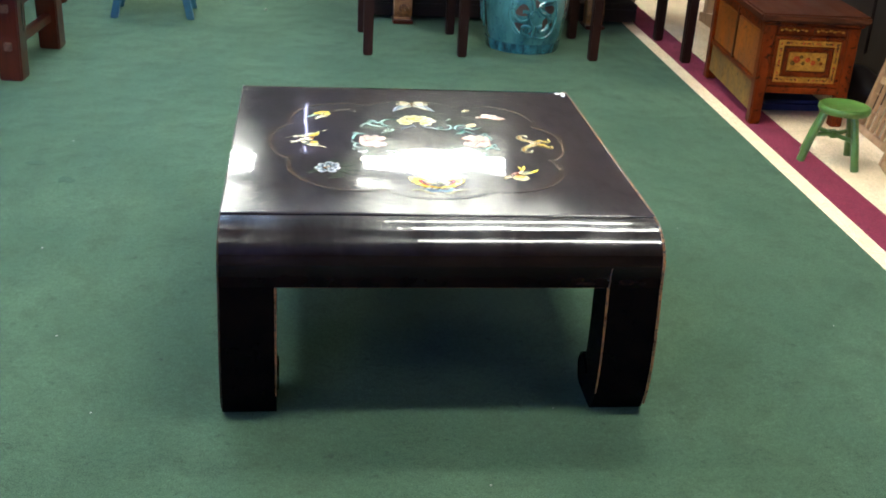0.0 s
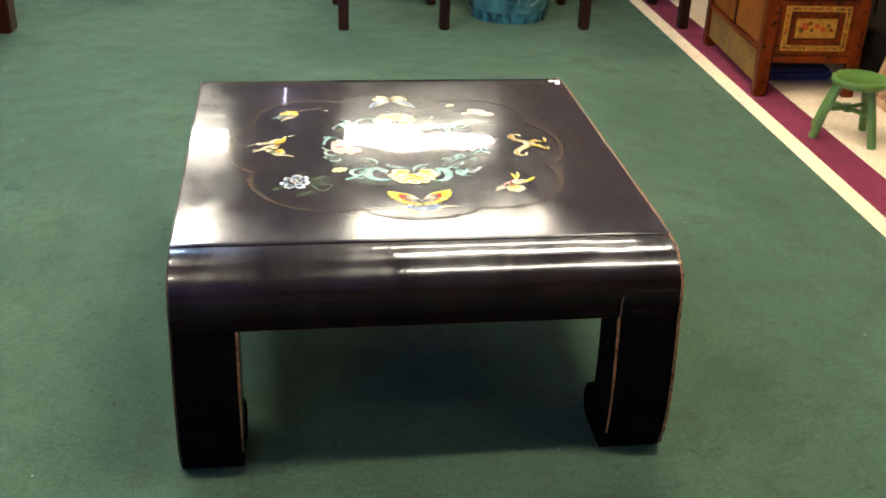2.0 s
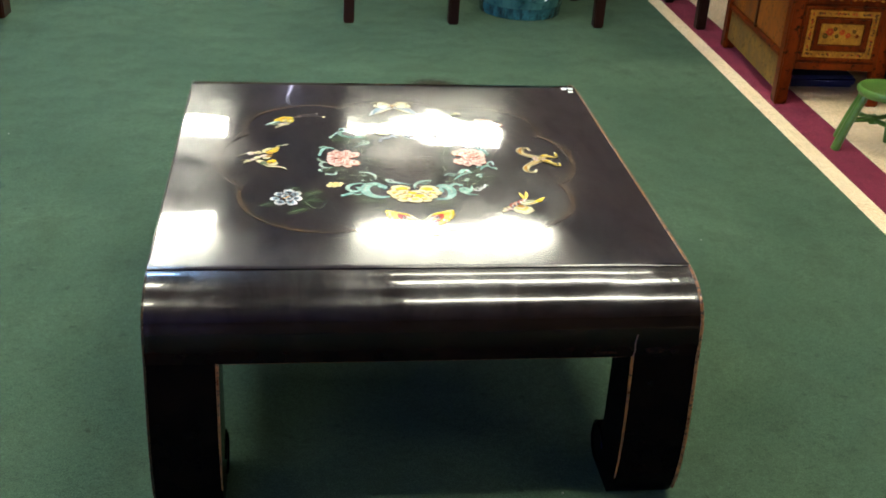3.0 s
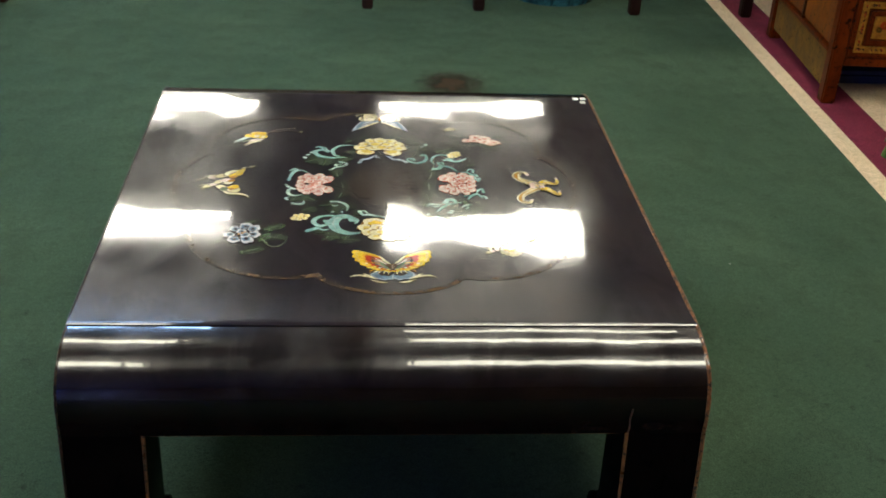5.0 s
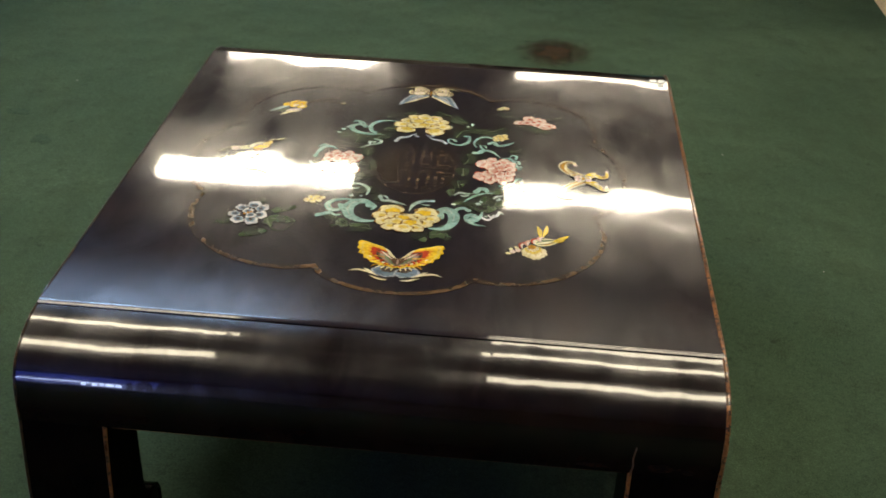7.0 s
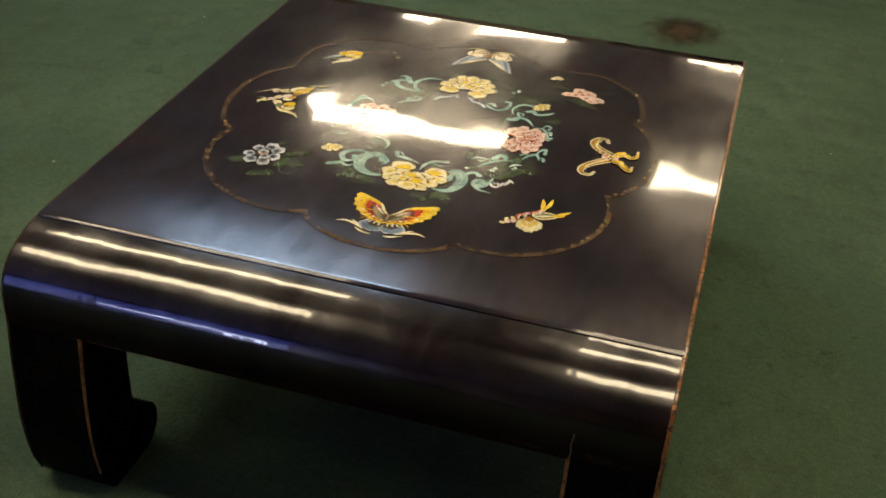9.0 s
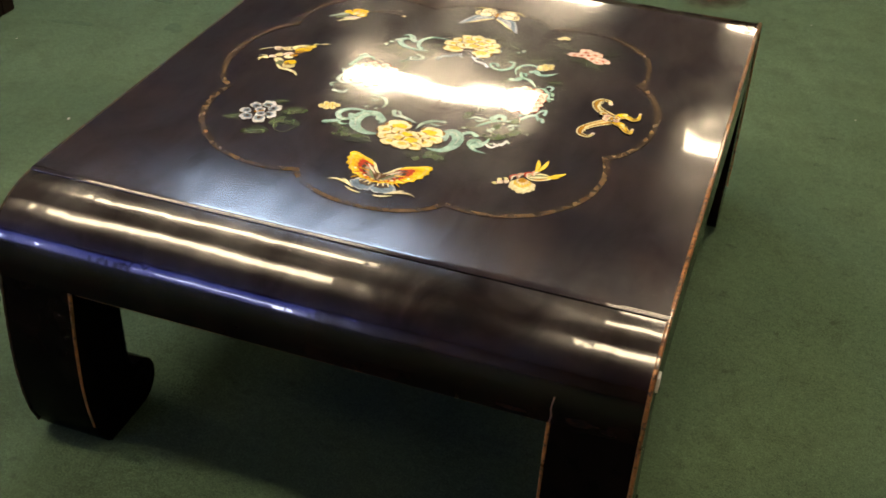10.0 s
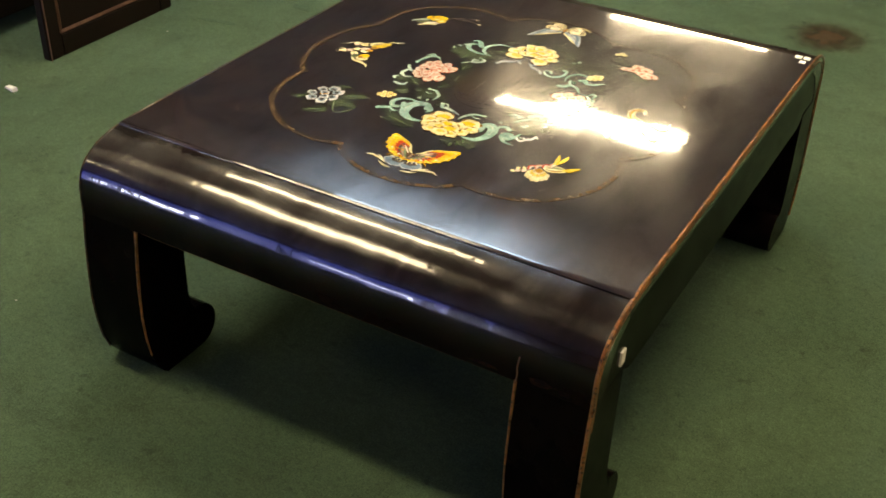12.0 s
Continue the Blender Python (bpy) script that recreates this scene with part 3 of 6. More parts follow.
# ---- the painting on the top ----
class Painting:
    """Flat shapes of one motif, each a hair above the last, gathered into one mesh with several paints."""

    def __init__(self, seed):
        self.bm, self.mats, self.z = bmesh.new(), [], TABLE_TOP + 0.0003
        self.rand, self.pieces, self.zoom = random.Random(seed), [], (0.0, 0.0, 1.0)

    def place(self, x, y):
        """The whole motif drawn larger or smaller about its middle."""
        ox, oy, q = self.zoom
        return ox + (x - ox) * q, oy + (y - oy) * q

    def height(self, y):
        return self.z + crown(y - MID) - TABLE_TOP

    def cut(self, name, label=""):
        """Ends a piece of the motif, such as one wing."""
        self.pieces.append(part(name, self.bm, self.mats, None, label))
        self.bm, self.mats = bmesh.new(), []

    def slot(self, mat):
        if mat not in self.mats:
            self.mats.append(mat)
        return self.mats.index(mat)

    def fill(self, pts, mat, step=0.00002):
        pts = [self.place(x, y) for x, y in pts]
        cx, cy = sum(p[0] for p in pts) / len(pts), sum(p[1] for p in pts) / len(pts)
        mid = self.bm.verts.new((cx, cy - MID, self.height(cy)))
        ring = [self.bm.verts.new((x, y - MID, self.height(y))) for x, y in pts]
        for k in range(len(ring)):
            f = self.bm.faces.new((mid, ring[k], ring[(k + 1) % len(ring)]))
            f.material_index = self.slot(mat)
            f.normal_update()
            if f.normal.z < 0:
                f.normal_flip()
        self.z += step

    def blob(self, x, y, rx, ry, turn, mat, lobes=0, amp=0.0, wild=0.06, count=28):
        c, s = math.cos(turn), math.sin(turn)
        ph = self.rand.random() * 6.28
        pts = []
        for k in range(count):
            a = 2 * math.pi * k / count
            r = 1 + amp * abs(math.sin(lobes * a / 2 + ph)) - amp / 2 + wild * math.sin(3 * a + ph) * 0.5
            u, v = rx * r * math.cos(a), ry * r * math.sin(a)
            pts.append((x + u * c - v * s, y + u * s + v * c))
        self.fill(pts, mat)

    def stroke(self, pts, w0, w1, mat, fat=0.0, steps=7):
        """A brush line through the points, from width w0 to w1, swelling by fat in its middle."""
        line = [self.place(p.x, p.y) for p in smooth_line([(x, y, 0) for x, y in pts], steps)]
        w0, w1, fat = (w * self.zoom[2] for w in (w0, w1, fat))
        left, right = [], []
        for k, (x, y) in enumerate(line):
            ax, ay = line[max(k - 1, 0)]
            bx, by = line[min(k + 1, len(line) - 1)]
            d = math.hypot(bx - ax, by - ay) or 1
            t = k / (len(line) - 1)
            w = (w0 + (w1 - w0) * t + fat * math.sin(math.pi * t)) / 2
            nx, ny = -(by - ay) / d * w, (bx - ax) / d * w
            left.append(self.bm.verts.new((x + nx, y + ny - MID, self.height(y + ny))))
            right.append(self.bm.verts.new((x - nx, y - ny - MID, self.height(y - ny))))
        for k in range(len(line) - 1):
            f = self.bm.faces.new((left[k], right[k], right[k + 1], left[k + 1]))
            f.material_index = self.slot(mat)
        self.z += 0.00002

    def done(self, name, label):
        ob = part(name, self.bm, self.mats, coffee_table, label)
        for piece in self.pieces:
            piece.parent = ob
        return ob


def cluster(p, x, y, sx, sy, turn, petals, mats, golden=None):
    """A full flower of rounded petals laid one over the other: a dark line round each, a pale rim and a deeper heart."""
    c, s = math.cos(turn), math.sin(turn)
    base = p.z
    for k, (u, v, q, deep) in enumerate(petals):
        px, py = x + u * sx * c - v * sy * s, y + u * sx * s + v * sy * c
        wide, high = q * sx * p.rand.uniform(0.95, 1.08), q * 0.86 * sx * p.rand.uniform(0.92, 1.05)
        lean = turn + p.rand.uniform(-0.3, 0.3)
        p.z = base + 0.000045 * k
        away = math.hypot(px - x, py - y) or 1.0
        ox, oy = (px - x) / away, (py - y) / away
        p.blob(px, py, wide * 1.12, high * 1.12, lean, mats[0], 5, 0.20, 0.10, 36)
        p.blob(px + 0.03 * high * ox, py + 0.03 * high * oy, wide * 1.02, high * 1.02, lean, mats[1], 5, 0.20, 0.10, 36)
        hx, hy = px - 0.26 * high * ox, py - 0.26 * high * oy
        p.blob(hx, hy, wide * (0.66 if deep else 0.50), high * (0.60 if deep else 0.42), lean, golden if deep and golden else mats[2], 5, 0.24, 0.12, 26)
        for j in (-1, 1):
            # fine rays drawn out towards the rim
            rx, ry = hx - j * 0.30 * wide * oy, hy + j * 0.30 * wide * ox
            p.stroke([(rx, ry), (rx + 0.25 * high * ox, ry + 0.25 * high * oy), (rx + 0.55 * high * ox, ry + 0.55 * high * oy)], 0.0009, 0.0004, mats[2], 0.0006, 3)
        if mats[0] is RED:
            # a red stroke at the root of a pink petal
            p.stroke([(hx - 0.5 * wide * oy, hy + 0.5 * wide * ox), (hx - 0.35 * high * ox, hy - 0.35 * high * oy), (hx + 0.5 * wide * oy, hy - 0.5 * wide * ox)], 0.0008, 0.0006, RED, 0.0014, 4)
        p.cut("petal")
    p.z = base + 0.000045 * (len(petals) + 1)


PEONY_PETALS = ((-0.52, 0.62, 0.36, 1), (0.66, 0.58, 0.34, 1), (-0.84, 0.12, 0.27, 0), (0.88, 0.08, 0.26, 0), (-0.36, 0.10, 0.29, 0), (0.38, 0.10, 0.29, 0), (0.02, 0.00, 0.32, 1),
                (-0.68, -0.34, 0.28, 0), (0.66, -0.34, 0.28, 0), (-0.28, -0.40, 0.32, 0), (0.26, -0.42, 0.32, 1), (-0.46, -0.76, 0.24, 0), (0.44, -0.76, 0.24, 0), (0.0, -0.80, 0.30, 0))
PINK_PETALS = ((-0.50, 0.62, 0.30, 0), (0.52, 0.60, 0.30, 0), (-0.82, 0.20, 0.24, 0), (0.84, 0.18, 0.24, 0), (-0.30, 0.28, 0.26, 1), (0.34, 0.26, 0.26, 1), (-0.60, -0.16, 0.25, 0), (0.62, -0.16, 0.25, 0),
               (0.02, 0.02, 0.28, 1), (-0.82, -0.42, 0.22, 0), (0.80, -0.44, 0.22, 0), (-0.30, -0.34, 0.26, 0), (0.32, -0.34, 0.26, 1), (-0.56, -0.72, 0.22, 0), (0.56, -0.72, 0.22, 0), (-0.18, -0.76, 0.22, 0), (0.20, -0.78, 0.22, 0))
BUD_PETALS = ((-0.1, 0.70, 0.40, 0), (-0.48, 0.25, 0.38, 0), (0.46, 0.30, 0.38, 1), (-0.40, -0.30, 0.38, 0), (0.42, -0.25, 0.36, 1), (0.0, 0.0, 0.36, 1), (0.05, -0.70, 0.36, 0))
YELLOWS, PINKS = (PETAL_LINE, PALE_YELLOW, YELLOW), (RED, PALE_PINK, ROSE)

# the lobed border line: small lobes on the four sides, larger ones at the corners
p = Painting(1)
NODES = ((0.340, 0.226), (0.128, 0.408), (-0.132, 0.412), (-0.362, 0.224), (-0.360, -0.066), (-0.123, -0.281), (0.135, -0.286), (0.338, -0.055))
for k in range(8):
    (ax, ay), (bx, by) = NODES[k], NODES[(k + 1) % 8]
    swell, chord = (0.086, 0.050)[k % 2], math.hypot(bx - ax, by - ay)
    nx, ny = (by - ay) / chord, -(bx - ax) / chord
    pts = []
    for j in range(17):
        t = j / 16
        out = swell * (1 - abs(2 * t - 1) ** 2.3) - 0.010 * (math.exp(-(t / 0.05) ** 2) + math.exp(-((1 - t) / 0.05) ** 2))
        pts.append((ax + (bx - ax) * t + out * nx, ay + (by - ay) * t + out * ny))
    p.stroke(pts, 0.0106, 0.0106, GOLD_LINE, -0.0015, 4)
    p.stroke([(x * 0.984, y * 0.984) for x, y in pts[1:-1]], 0.0018, 0.0018, FAINT, 0.001, 4)
    p.stroke([(x * 1.006, y * 1.006) for x, y in pts[2:-2]], 0.0010, 0.0010, SIGN, 0.0008, 4)
p.done("painted_border", "thin worn gold eight-lobed painted line")

# the wreath: dark lobed leaves under turquoise scrolls
p = Painting(2)
for k, (x, y, q, a) in enumerate((
        (-0.150, 0.190, 1.0, 0.5), (-0.120, 0.178, 1.1, 1.4), (-0.088, 0.168, 0.9, 2.2), (-0.066, 0.236, 1.1, 0.3), (-0.080, 0.196, 0.9, 1.0), (-0.036, 0.312, 0.8, 0.4), (-0.072, 0.290, 0.7, 0.8), (-0.092, 0.126, 0.8, 1.6), (-0.080, 0.070, 0.9, 1.7), (-0.086, 0.028, 0.8, 1.2),
        (-0.140, 0.014, 0.9, 2.6), (-0.112, -0.012, 1.2, 0.3), (-0.078, -0.024, 1.0, 0.9), (-0.150, -0.034, 0.9, 0.7), (-0.094, -0.040, 0.9, 2.0), (-0.052, -0.046, 0.8, 0.6), (-0.088, -0.140, 0.9, 2.9), (-0.056, -0.148, 1.0, 3.0), (-0.116, -0.118, 0.8, 2.5), (0.060, -0.152, 1.2, 0.3), (0.030, -0.164, 0.8, 0.1),
        (0.092, -0.042, 0.9, 0.6), (0.128, -0.036, 1.4, 0.2), (0.154, -0.040, 1.0, 1.0), (0.118, -0.008, 1.0, 0.5), (0.146, 0.010, 1.0, 0.3), (0.088, 0.022, 0.9, 1.8), (0.078, -0.010, 0.8, 1.3), (0.092, 0.072, 0.9, 1.6), (0.096, 0.118, 0.9, 1.3), (0.100, 0.150, 0.8, 0.8),
        (0.076, 0.290, 1.0, 2.6), (0.086, 0.252, 1.0, 0.4), (0.070, 0.226, 0.9, 1.2), (0.122, 0.246, 0.9, 0.5), (0.146, 0.262, 0.9, 0.8), (0.110, 0.200, 0.7, 1.8), (0.180, 0.176, 0.7, 0.4), (0.040, 0.318, 0.8, 2.8), (-0.176, 0.012, 0.7, 1.0), (0.176, -0.018, 0.8, 0.3))):
    for j in range(2):
        # two ragged lobes to a leaf, with a paler rib
        b, d = a + (0.5 if j else -0.4), 0.010 * q
        lx, ly = x + d * math.cos(b), y + d * math.sin(b)
        p.z = TABLE_TOP + 0.0003 + 0.000012 * ((2 * k + j) % 16)
        p.blob(lx, ly, 0.019 * q * p.rand.uniform(0.85, 1.15), 0.0085 * q * p.rand.uniform(0.9, 1.25), b + p.rand.uniform(-0.3, 0.3), LEAF if (k + j) % 3 else LEAF_DIM, 5, 0.26, 0.22, 36)
    p.z = TABLE_TOP + 0.00051
    p.stroke([(x - 0.012 * q * math.cos(a), y - 0.012 * q * math.sin(a)), (x, y), (x + 0.022 * q * math.cos(a), y + 0.022 * q * math.sin(a))], 0.0006, 0.0004, LEAF_PALE, 0.0006, 4)
p.z = TABLE_TOP + 0.00052
p.stroke([(0.106, -0.040), (0.124, -0.058), (0.143, -0.060), (0.157, -0.047), (0.165, -0.028)], 0.004, 0.003, LEAF, 0.009)
p.done("painted_leaves", "ring of dark green painted leaves")


def scroll_work(seed, lines, mat, dots=()):
    """One scrolling tendril of the wreath: brush lines that swell in their bends, each ending in a rolled head; (points, width, head)."""
    p = Painting(seed)
    p.z += 0.00025
    for k, (pts, w, head) in enumerate(lines):
        if k:
            p.cut("tendril")
        p.stroke(pts, w * 0.18, w * (0.46 if head else 0.12), mat, w * (0.74 if w > 0.0155 else 0.54), 7)
        if head:
            x, y = pts[-1]
            d = math.atan2(y - pts[-2][1], x - pts[-2][0])
            p.blob(x, y, w * 0.54, w * 0.44, d, mat, 3, 0.22, 0.10, 18)
        if w > 0.0115 and len(pts) > 4:
            # light along the outer side of the bend
            p.stroke([(x * 1.006, y * 1.004) for x, y in pts[2:-1]], w * 0.05, w * 0.05, PALE_TEAL, w * 0.14, 6)
    for x, y, q in dots:
        p.cut("tendril" if (x, y, q) == dots[0] else "bead")
        p.blob(x, y, q, q * 0.75, p.rand.uniform(0, 3), PALE_TEAL, 3, 0.2, 0.08, 14)
    p.done("painted_scroll", "turquoise painted scroll of a wreath")


# the great hooks on both sides of the near peony
scroll_work(100, (([(-0.040, -0.121), (-0.066, -0.124), (-0.088, -0.111), (-0.096, -0.086), (-0.088, -0.064), (-0.070, -0.058), (-0.058, -0.070)], 0.020, True), ([(-0.058, -0.070), (-0.052, -0.080), (-0.058, -0.088)], 0.008, False)), TEAL)
scroll_work(101, (([(-0.074, -0.062), (-0.102, -0.055), (-0.124, -0.062), (-0.133, -0.080), (-0.122, -0.096), (-0.108, -0.090), (-0.110, -0.078)], 0.012, True), ([(-0.118, -0.104), (-0.130, -0.108), (-0.142, -0.116)], 0.012, True), ([(-0.128, -0.100), (-0.114, -0.112), (-0.102, -0.108)], 0.008, False)), TEAL)
scroll_work(102, (([(0.048, -0.134), (0.074, -0.131), (0.087, -0.110), (0.087, -0.083), (0.073, -0.067), (0.062, -0.077), (0.064, -0.090)], 0.0195, True), ([(0.086, -0.086), (0.090, -0.066), (0.101, -0.057), (0.111, -0.063)], 0.011, True), ([(0.064, -0.084), (0.056, -0.088), (0.054, -0.080)], 0.009, True)), TEAL)
scroll_work(103, (([(0.110, -0.102), (0.109, -0.087), (0.117, -0.079), (0.126, -0.086), (0.121, -0.093)], 0.015, True), ([(0.136, -0.065), (0.133, -0.082), (0.125, -0.097), (0.115, -0.099), (0.124, -0.109), (0.145, -0.113)], 0.015, False)), TEAL)
scroll_work(122, (([(0.133, -0.076), (0.140, -0.088), (0.148, -0.090), (0.154, -0.082)], 0.007, True), ([(0.154, -0.072), (0.160, -0.077), (0.165, -0.063)], 0.008, True), ([(0.146, -0.074), (0.150, -0.080), (0.156, -0.078)], 0.006, True)), WHITISH, ((0.143, -0.080, 0.0035), (0.170, -0.066, 0.0032)))
# small scrolls over the near peony, and the line that runs out to the east
scroll_work(104, (([(0.004, -0.062), (-0.010, -0.056), (-0.028, -0.050), (-0.040, -0.050), (-0.046, -0.038)], 0.010, True), ([(-0.030, -0.046), (-0.036, -0.036), (-0.044, -0.034)], 0.006, False)), PALE_TEAL)
scroll_work(105, (([(0.010, -0.082), (0.014, -0.060), (0.028, -0.044), (0.046, -0.040)], 0.010, True), ([(0.024, -0.052), (0.036, -0.056), (0.046, -0.054)], 0.008, False)), PALE_TEAL)
scroll_work(106, (([(0.101, -0.035), (0.110, -0.021), (0.121, -0.008), (0.134, 0.001), (0.153, 0.006)], 0.009, False), ([(0.142, 0.002), (0.137, 0.016), (0.127, 0.017), (0.121, 0.006)], 0.014, True)), TEAL, ((0.127, -0.038, 0.0055), (0.131, -0.030, 0.004)))
scroll_work(107, (([(0.082, -0.014), (0.091, -0.003), (0.105, -0.004), (0.115, -0.001)], 0.009, False), ([(0.092, -0.010), (0.100, -0.014), (0.106, -0.010)], 0.006, True), ([(0.152, -0.016), (0.159, -0.006), (0.173, -0.003)], 0.009, False), ([(0.160, -0.010), (0.164, -0.016), (0.160, -0.020)], 0.006, True)), PALE_TEAL, ((0.084, -0.046, 0.004),))
# round the pink peony of the western side
scroll_work(108, (([(-0.150, 0.131), (-0.162, 0.142), (-0.176, 0.140), (-0.184, 0.122), (-0.188, 0.100)], 0.010, True), ([(-0.170, 0.146), (-0.178, 0.150), (-0.186, 0.142)], 0.007, True)), TEAL)
scroll_work(109, (([(-0.156, 0.033), (-0.174, 0.028), (-0.186, 0.038), (-0.184, 0.056), (-0.174, 0.058)], 0.009, True), ([(-0.176, 0.060), (-0.186, 0.066), (-0.192, 0.076)], 0.008, True), ([(-0.182, 0.024), (-0.190, 0.016), (-0.186, 0.010)], 0.007, True)), PALE_TEAL)
scroll_work(110, (([(-0.154, 0.008), (-0.156, -0.006), (-0.166, -0.008), (-0.174, -0.006)], 0.010, True),), PALE_TEAL)
scroll_work(111, (([(-0.071, -0.036), (-0.070, -0.014), (-0.084, 0.002), (-0.100, 0.004)], 0.008, True), ([(-0.086, -0.010), (-0.094, -0.014), (-0.100, -0.010)], 0.006, False)), PALE_TEAL, ((-0.098, -0.040, 0.004), (-0.080, -0.040, 0.0035)))
# the long scrolls beside the far peony
scroll_work(112, (([(-0.050, 0.272), (-0.084, 0.270), (-0.102, 0.248), (-0.099, 0.222), (-0.092, 0.216)], 0.010, True),), TEAL)
scroll_work(113, (([(-0.076, 0.210), (-0.104, 0.207), (-0.130, 0.216), (-0.140, 0.236), (-0.126, 0.246), (-0.114, 0.240)], 0.013, True), ([(-0.120, 0.244), (-0.132, 0.262), (-0.142, 0.254)], 0.010, False), ([(-0.112, 0.240), (-0.120, 0.256), (-0.132, 0.266)], 0.008, False)), TEAL, ((-0.160, 0.206, 0.005), (-0.154, 0.220, 0.005), (-0.146, 0.232, 0.0055)))
scroll_work(114, (([(-0.110, 0.145), (-0.094, 0.160), (-0.078, 0.168), (-0.074, 0.180), (-0.086, 0.186)], 0.008, True), ([(-0.090, 0.160), (-0.096, 0.172), (-0.086, 0.174)], 0.007, True)), PALE_TEAL)
scroll_work(115, (([(-0.014, 0.222), (-0.026, 0.206), (-0.040, 0.200), (-0.046, 0.186)], 0.010, True), ([(-0.010, 0.226), (-0.012, 0.214), (-0.006, 0.210)], 0.006, True)), PALE_BLUE_P)
scroll_work(116, (([(0.012, 0.220), (0.024, 0.204), (0.040, 0.200), (0.050, 0.190)], 0.009, True), ([(0.008, 0.222), (0.016, 0.214), (0.022, 0.218)], 0.007, True)), PALE_BLUE_P)
scroll_work(117, (([(0.058, 0.212), (0.053, 0.203), (0.060, 0.192), (0.073, 0.186), (0.086, 0.192), (0.094, 0.206), (0.093, 0.226), (0.086, 0.226)], 0.0085, True), ([(0.056, 0.206), (0.064, 0.208), (0.068, 0.202)], 0.008, True)), TEAL)
scroll_work(118, (([(0.110, 0.180), (0.104, 0.199), (0.111, 0.220), (0.127, 0.229), (0.144, 0.221), (0.155, 0.207)], 0.0085, False), ([(0.114, 0.154), (0.119, 0.168), (0.129, 0.171), (0.143, 0.165), (0.157, 0.145)], 0.013, False), ([(0.116, 0.194), (0.120, 0.180), (0.131, 0.168)], 0.009, False), ([(0.126, 0.170), (0.118, 0.160), (0.108, 0.158)], 0.011, True), ([(0.118, 0.188), (0.126, 0.190), (0.128, 0.183)], 0.006, True)), TEAL)
scroll_work(119, (([(0.138, 0.203), (0.150, 0.196), (0.165, 0.200), (0.182, 0.215)], 0.013, False), ([(0.152, 0.198), (0.142, 0.208), (0.134, 0.202)], 0.010, True)), TEAL, ((0.088, 0.270, 0.004), (0.096, 0.280, 0.0055), (0.054, 0.262, 0.005)))
# round the pink peony of the eastern side
scroll_work(120, (([(0.160, 0.144), (0.175, 0.143), (0.184, 0.130), (0.190, 0.114), (0.197, 0.113)], 0.008, True), ([(0.174, 0.146), (0.180, 0.158), (0.188, 0.154), (0.187, 0.144)], 0.007, True), ([(0.182, 0.134), (0.192, 0.134), (0.194, 0.126)], 0.007, True), ([(0.182, 0.120), (0.186, 0.108), (0.194, 0.104)], 0.007, True)), TEAL)
scroll_work(121, (([(0.166, 0.018), (0.175, 0.035), (0.187, 0.043), (0.196, 0.024)], 0.012, False), ([(0.186, 0.044), (0.190, 0.060), (0.199, 0.066), (0.200, 0.052)], 0.008, True), ([(0.176, 0.034), (0.168, 0.040), (0.162, 0.034)], 0.007, True), ([(0.190, 0.032), (0.200, 0.034), (0.203, 0.026)], 0.008, True)), TEAL)
for k, (x, y, a) in enumerate(((-0.158, -0.062, 1.9), (0.154, 0.229, -0.7))):
    p = Painting(10 + k)
    p.z += 0.00036
    cluster(p, x, y, 0.016, 0.020, a, BUD_PETALS, YELLOWS)
    p.done("painted_bud", "small yellow painted flower bud in a wreath")
for k, (x, y, sx, sy, turn, petals, mats, label) in enumerate((
        (0.006, -0.106, 0.051, 0.041, 0.0, PEONY_PETALS, YELLOWS, "yellow painted peony in a wreath"),
        (-0.001, 0.264, 0.049, 0.042, math.pi, PEONY_PETALS, YELLOWS, "pale yellow painted peony in a wreath"),
        (-0.134, 0.080, 0.045, 0.038, -math.pi / 2, PINK_PETALS, PINKS, "pink painted peony in a wreath"),
        (0.149, 0.090, 0.048, 0.038, math.pi / 2, PINK_PETALS, PINKS, "pink painted peony in a wreath"))):
    p = Painting(20 + k)
    p.z += 0.00036
    cluster(p, x, y, sx, sy, turn, petals, mats, GOLDEN if y < 0 else None)
    p.done("painted_peony", label)

# the medallion: a faint round fret of bars
p = Painting(30)
MX, MY = 0.004, 0.078
p.blob(MX, MY, 0.074, 0.096, 0, SIGN, count=48, wild=0)
p.blob(MX, MY, 0.071, 0.093, 0, LACQUER, count=48, wild=0)
for sx in (-1, 1):
    for x0, y0, x1, y1 in ((0.008, 0.074, 0.008, 0.020), (0.008, 0.020, 0.024, 0.020), (0.024, 0.076, 0.024, 0.034), (0.008, 0.006, 0.062, 0.006), (0.038, 0.066, 0.038, 0.020), (0.038, 0.020, 0.064, 0.020), (0.052, 0.052, 0.052, 0.034), (0.038, 0.064, 0.050, 0.064),
                           (0.008, -0.010, 0.008, -0.076), (0.008, -0.010, 0.026, -0.010), (0.026, -0.010, 0.026, -0.058), (0.016, -0.070, 0.036, -0.070), (0.040, -0.010, 0.066, -0.010), (0.040, -0.010, 0.040, -0.062), (0.053, -0.024, 0.053, -0.050), (0.053, -0.024, 0.066, -0.024)):
        p.stroke([(MX + sx * x0, MY + y0), (MX + sx * x1, MY + y1)], 0.0058, 0.0058, SIGN, 0, 2)
# the western part is rubbed to a plain brown
p.fill([(MX - 0.070, MY + 0.012), (MX - 0.058, MY + 0.050), (MX - 0.030, MY + 0.020), (MX - 0.030, MY - 0.058), (MX - 0.052, MY - 0.056), (MX - 0.068, MY - 0.020)], FAINT)
p.done("painted_medallion", "faint brown round fret medallion")


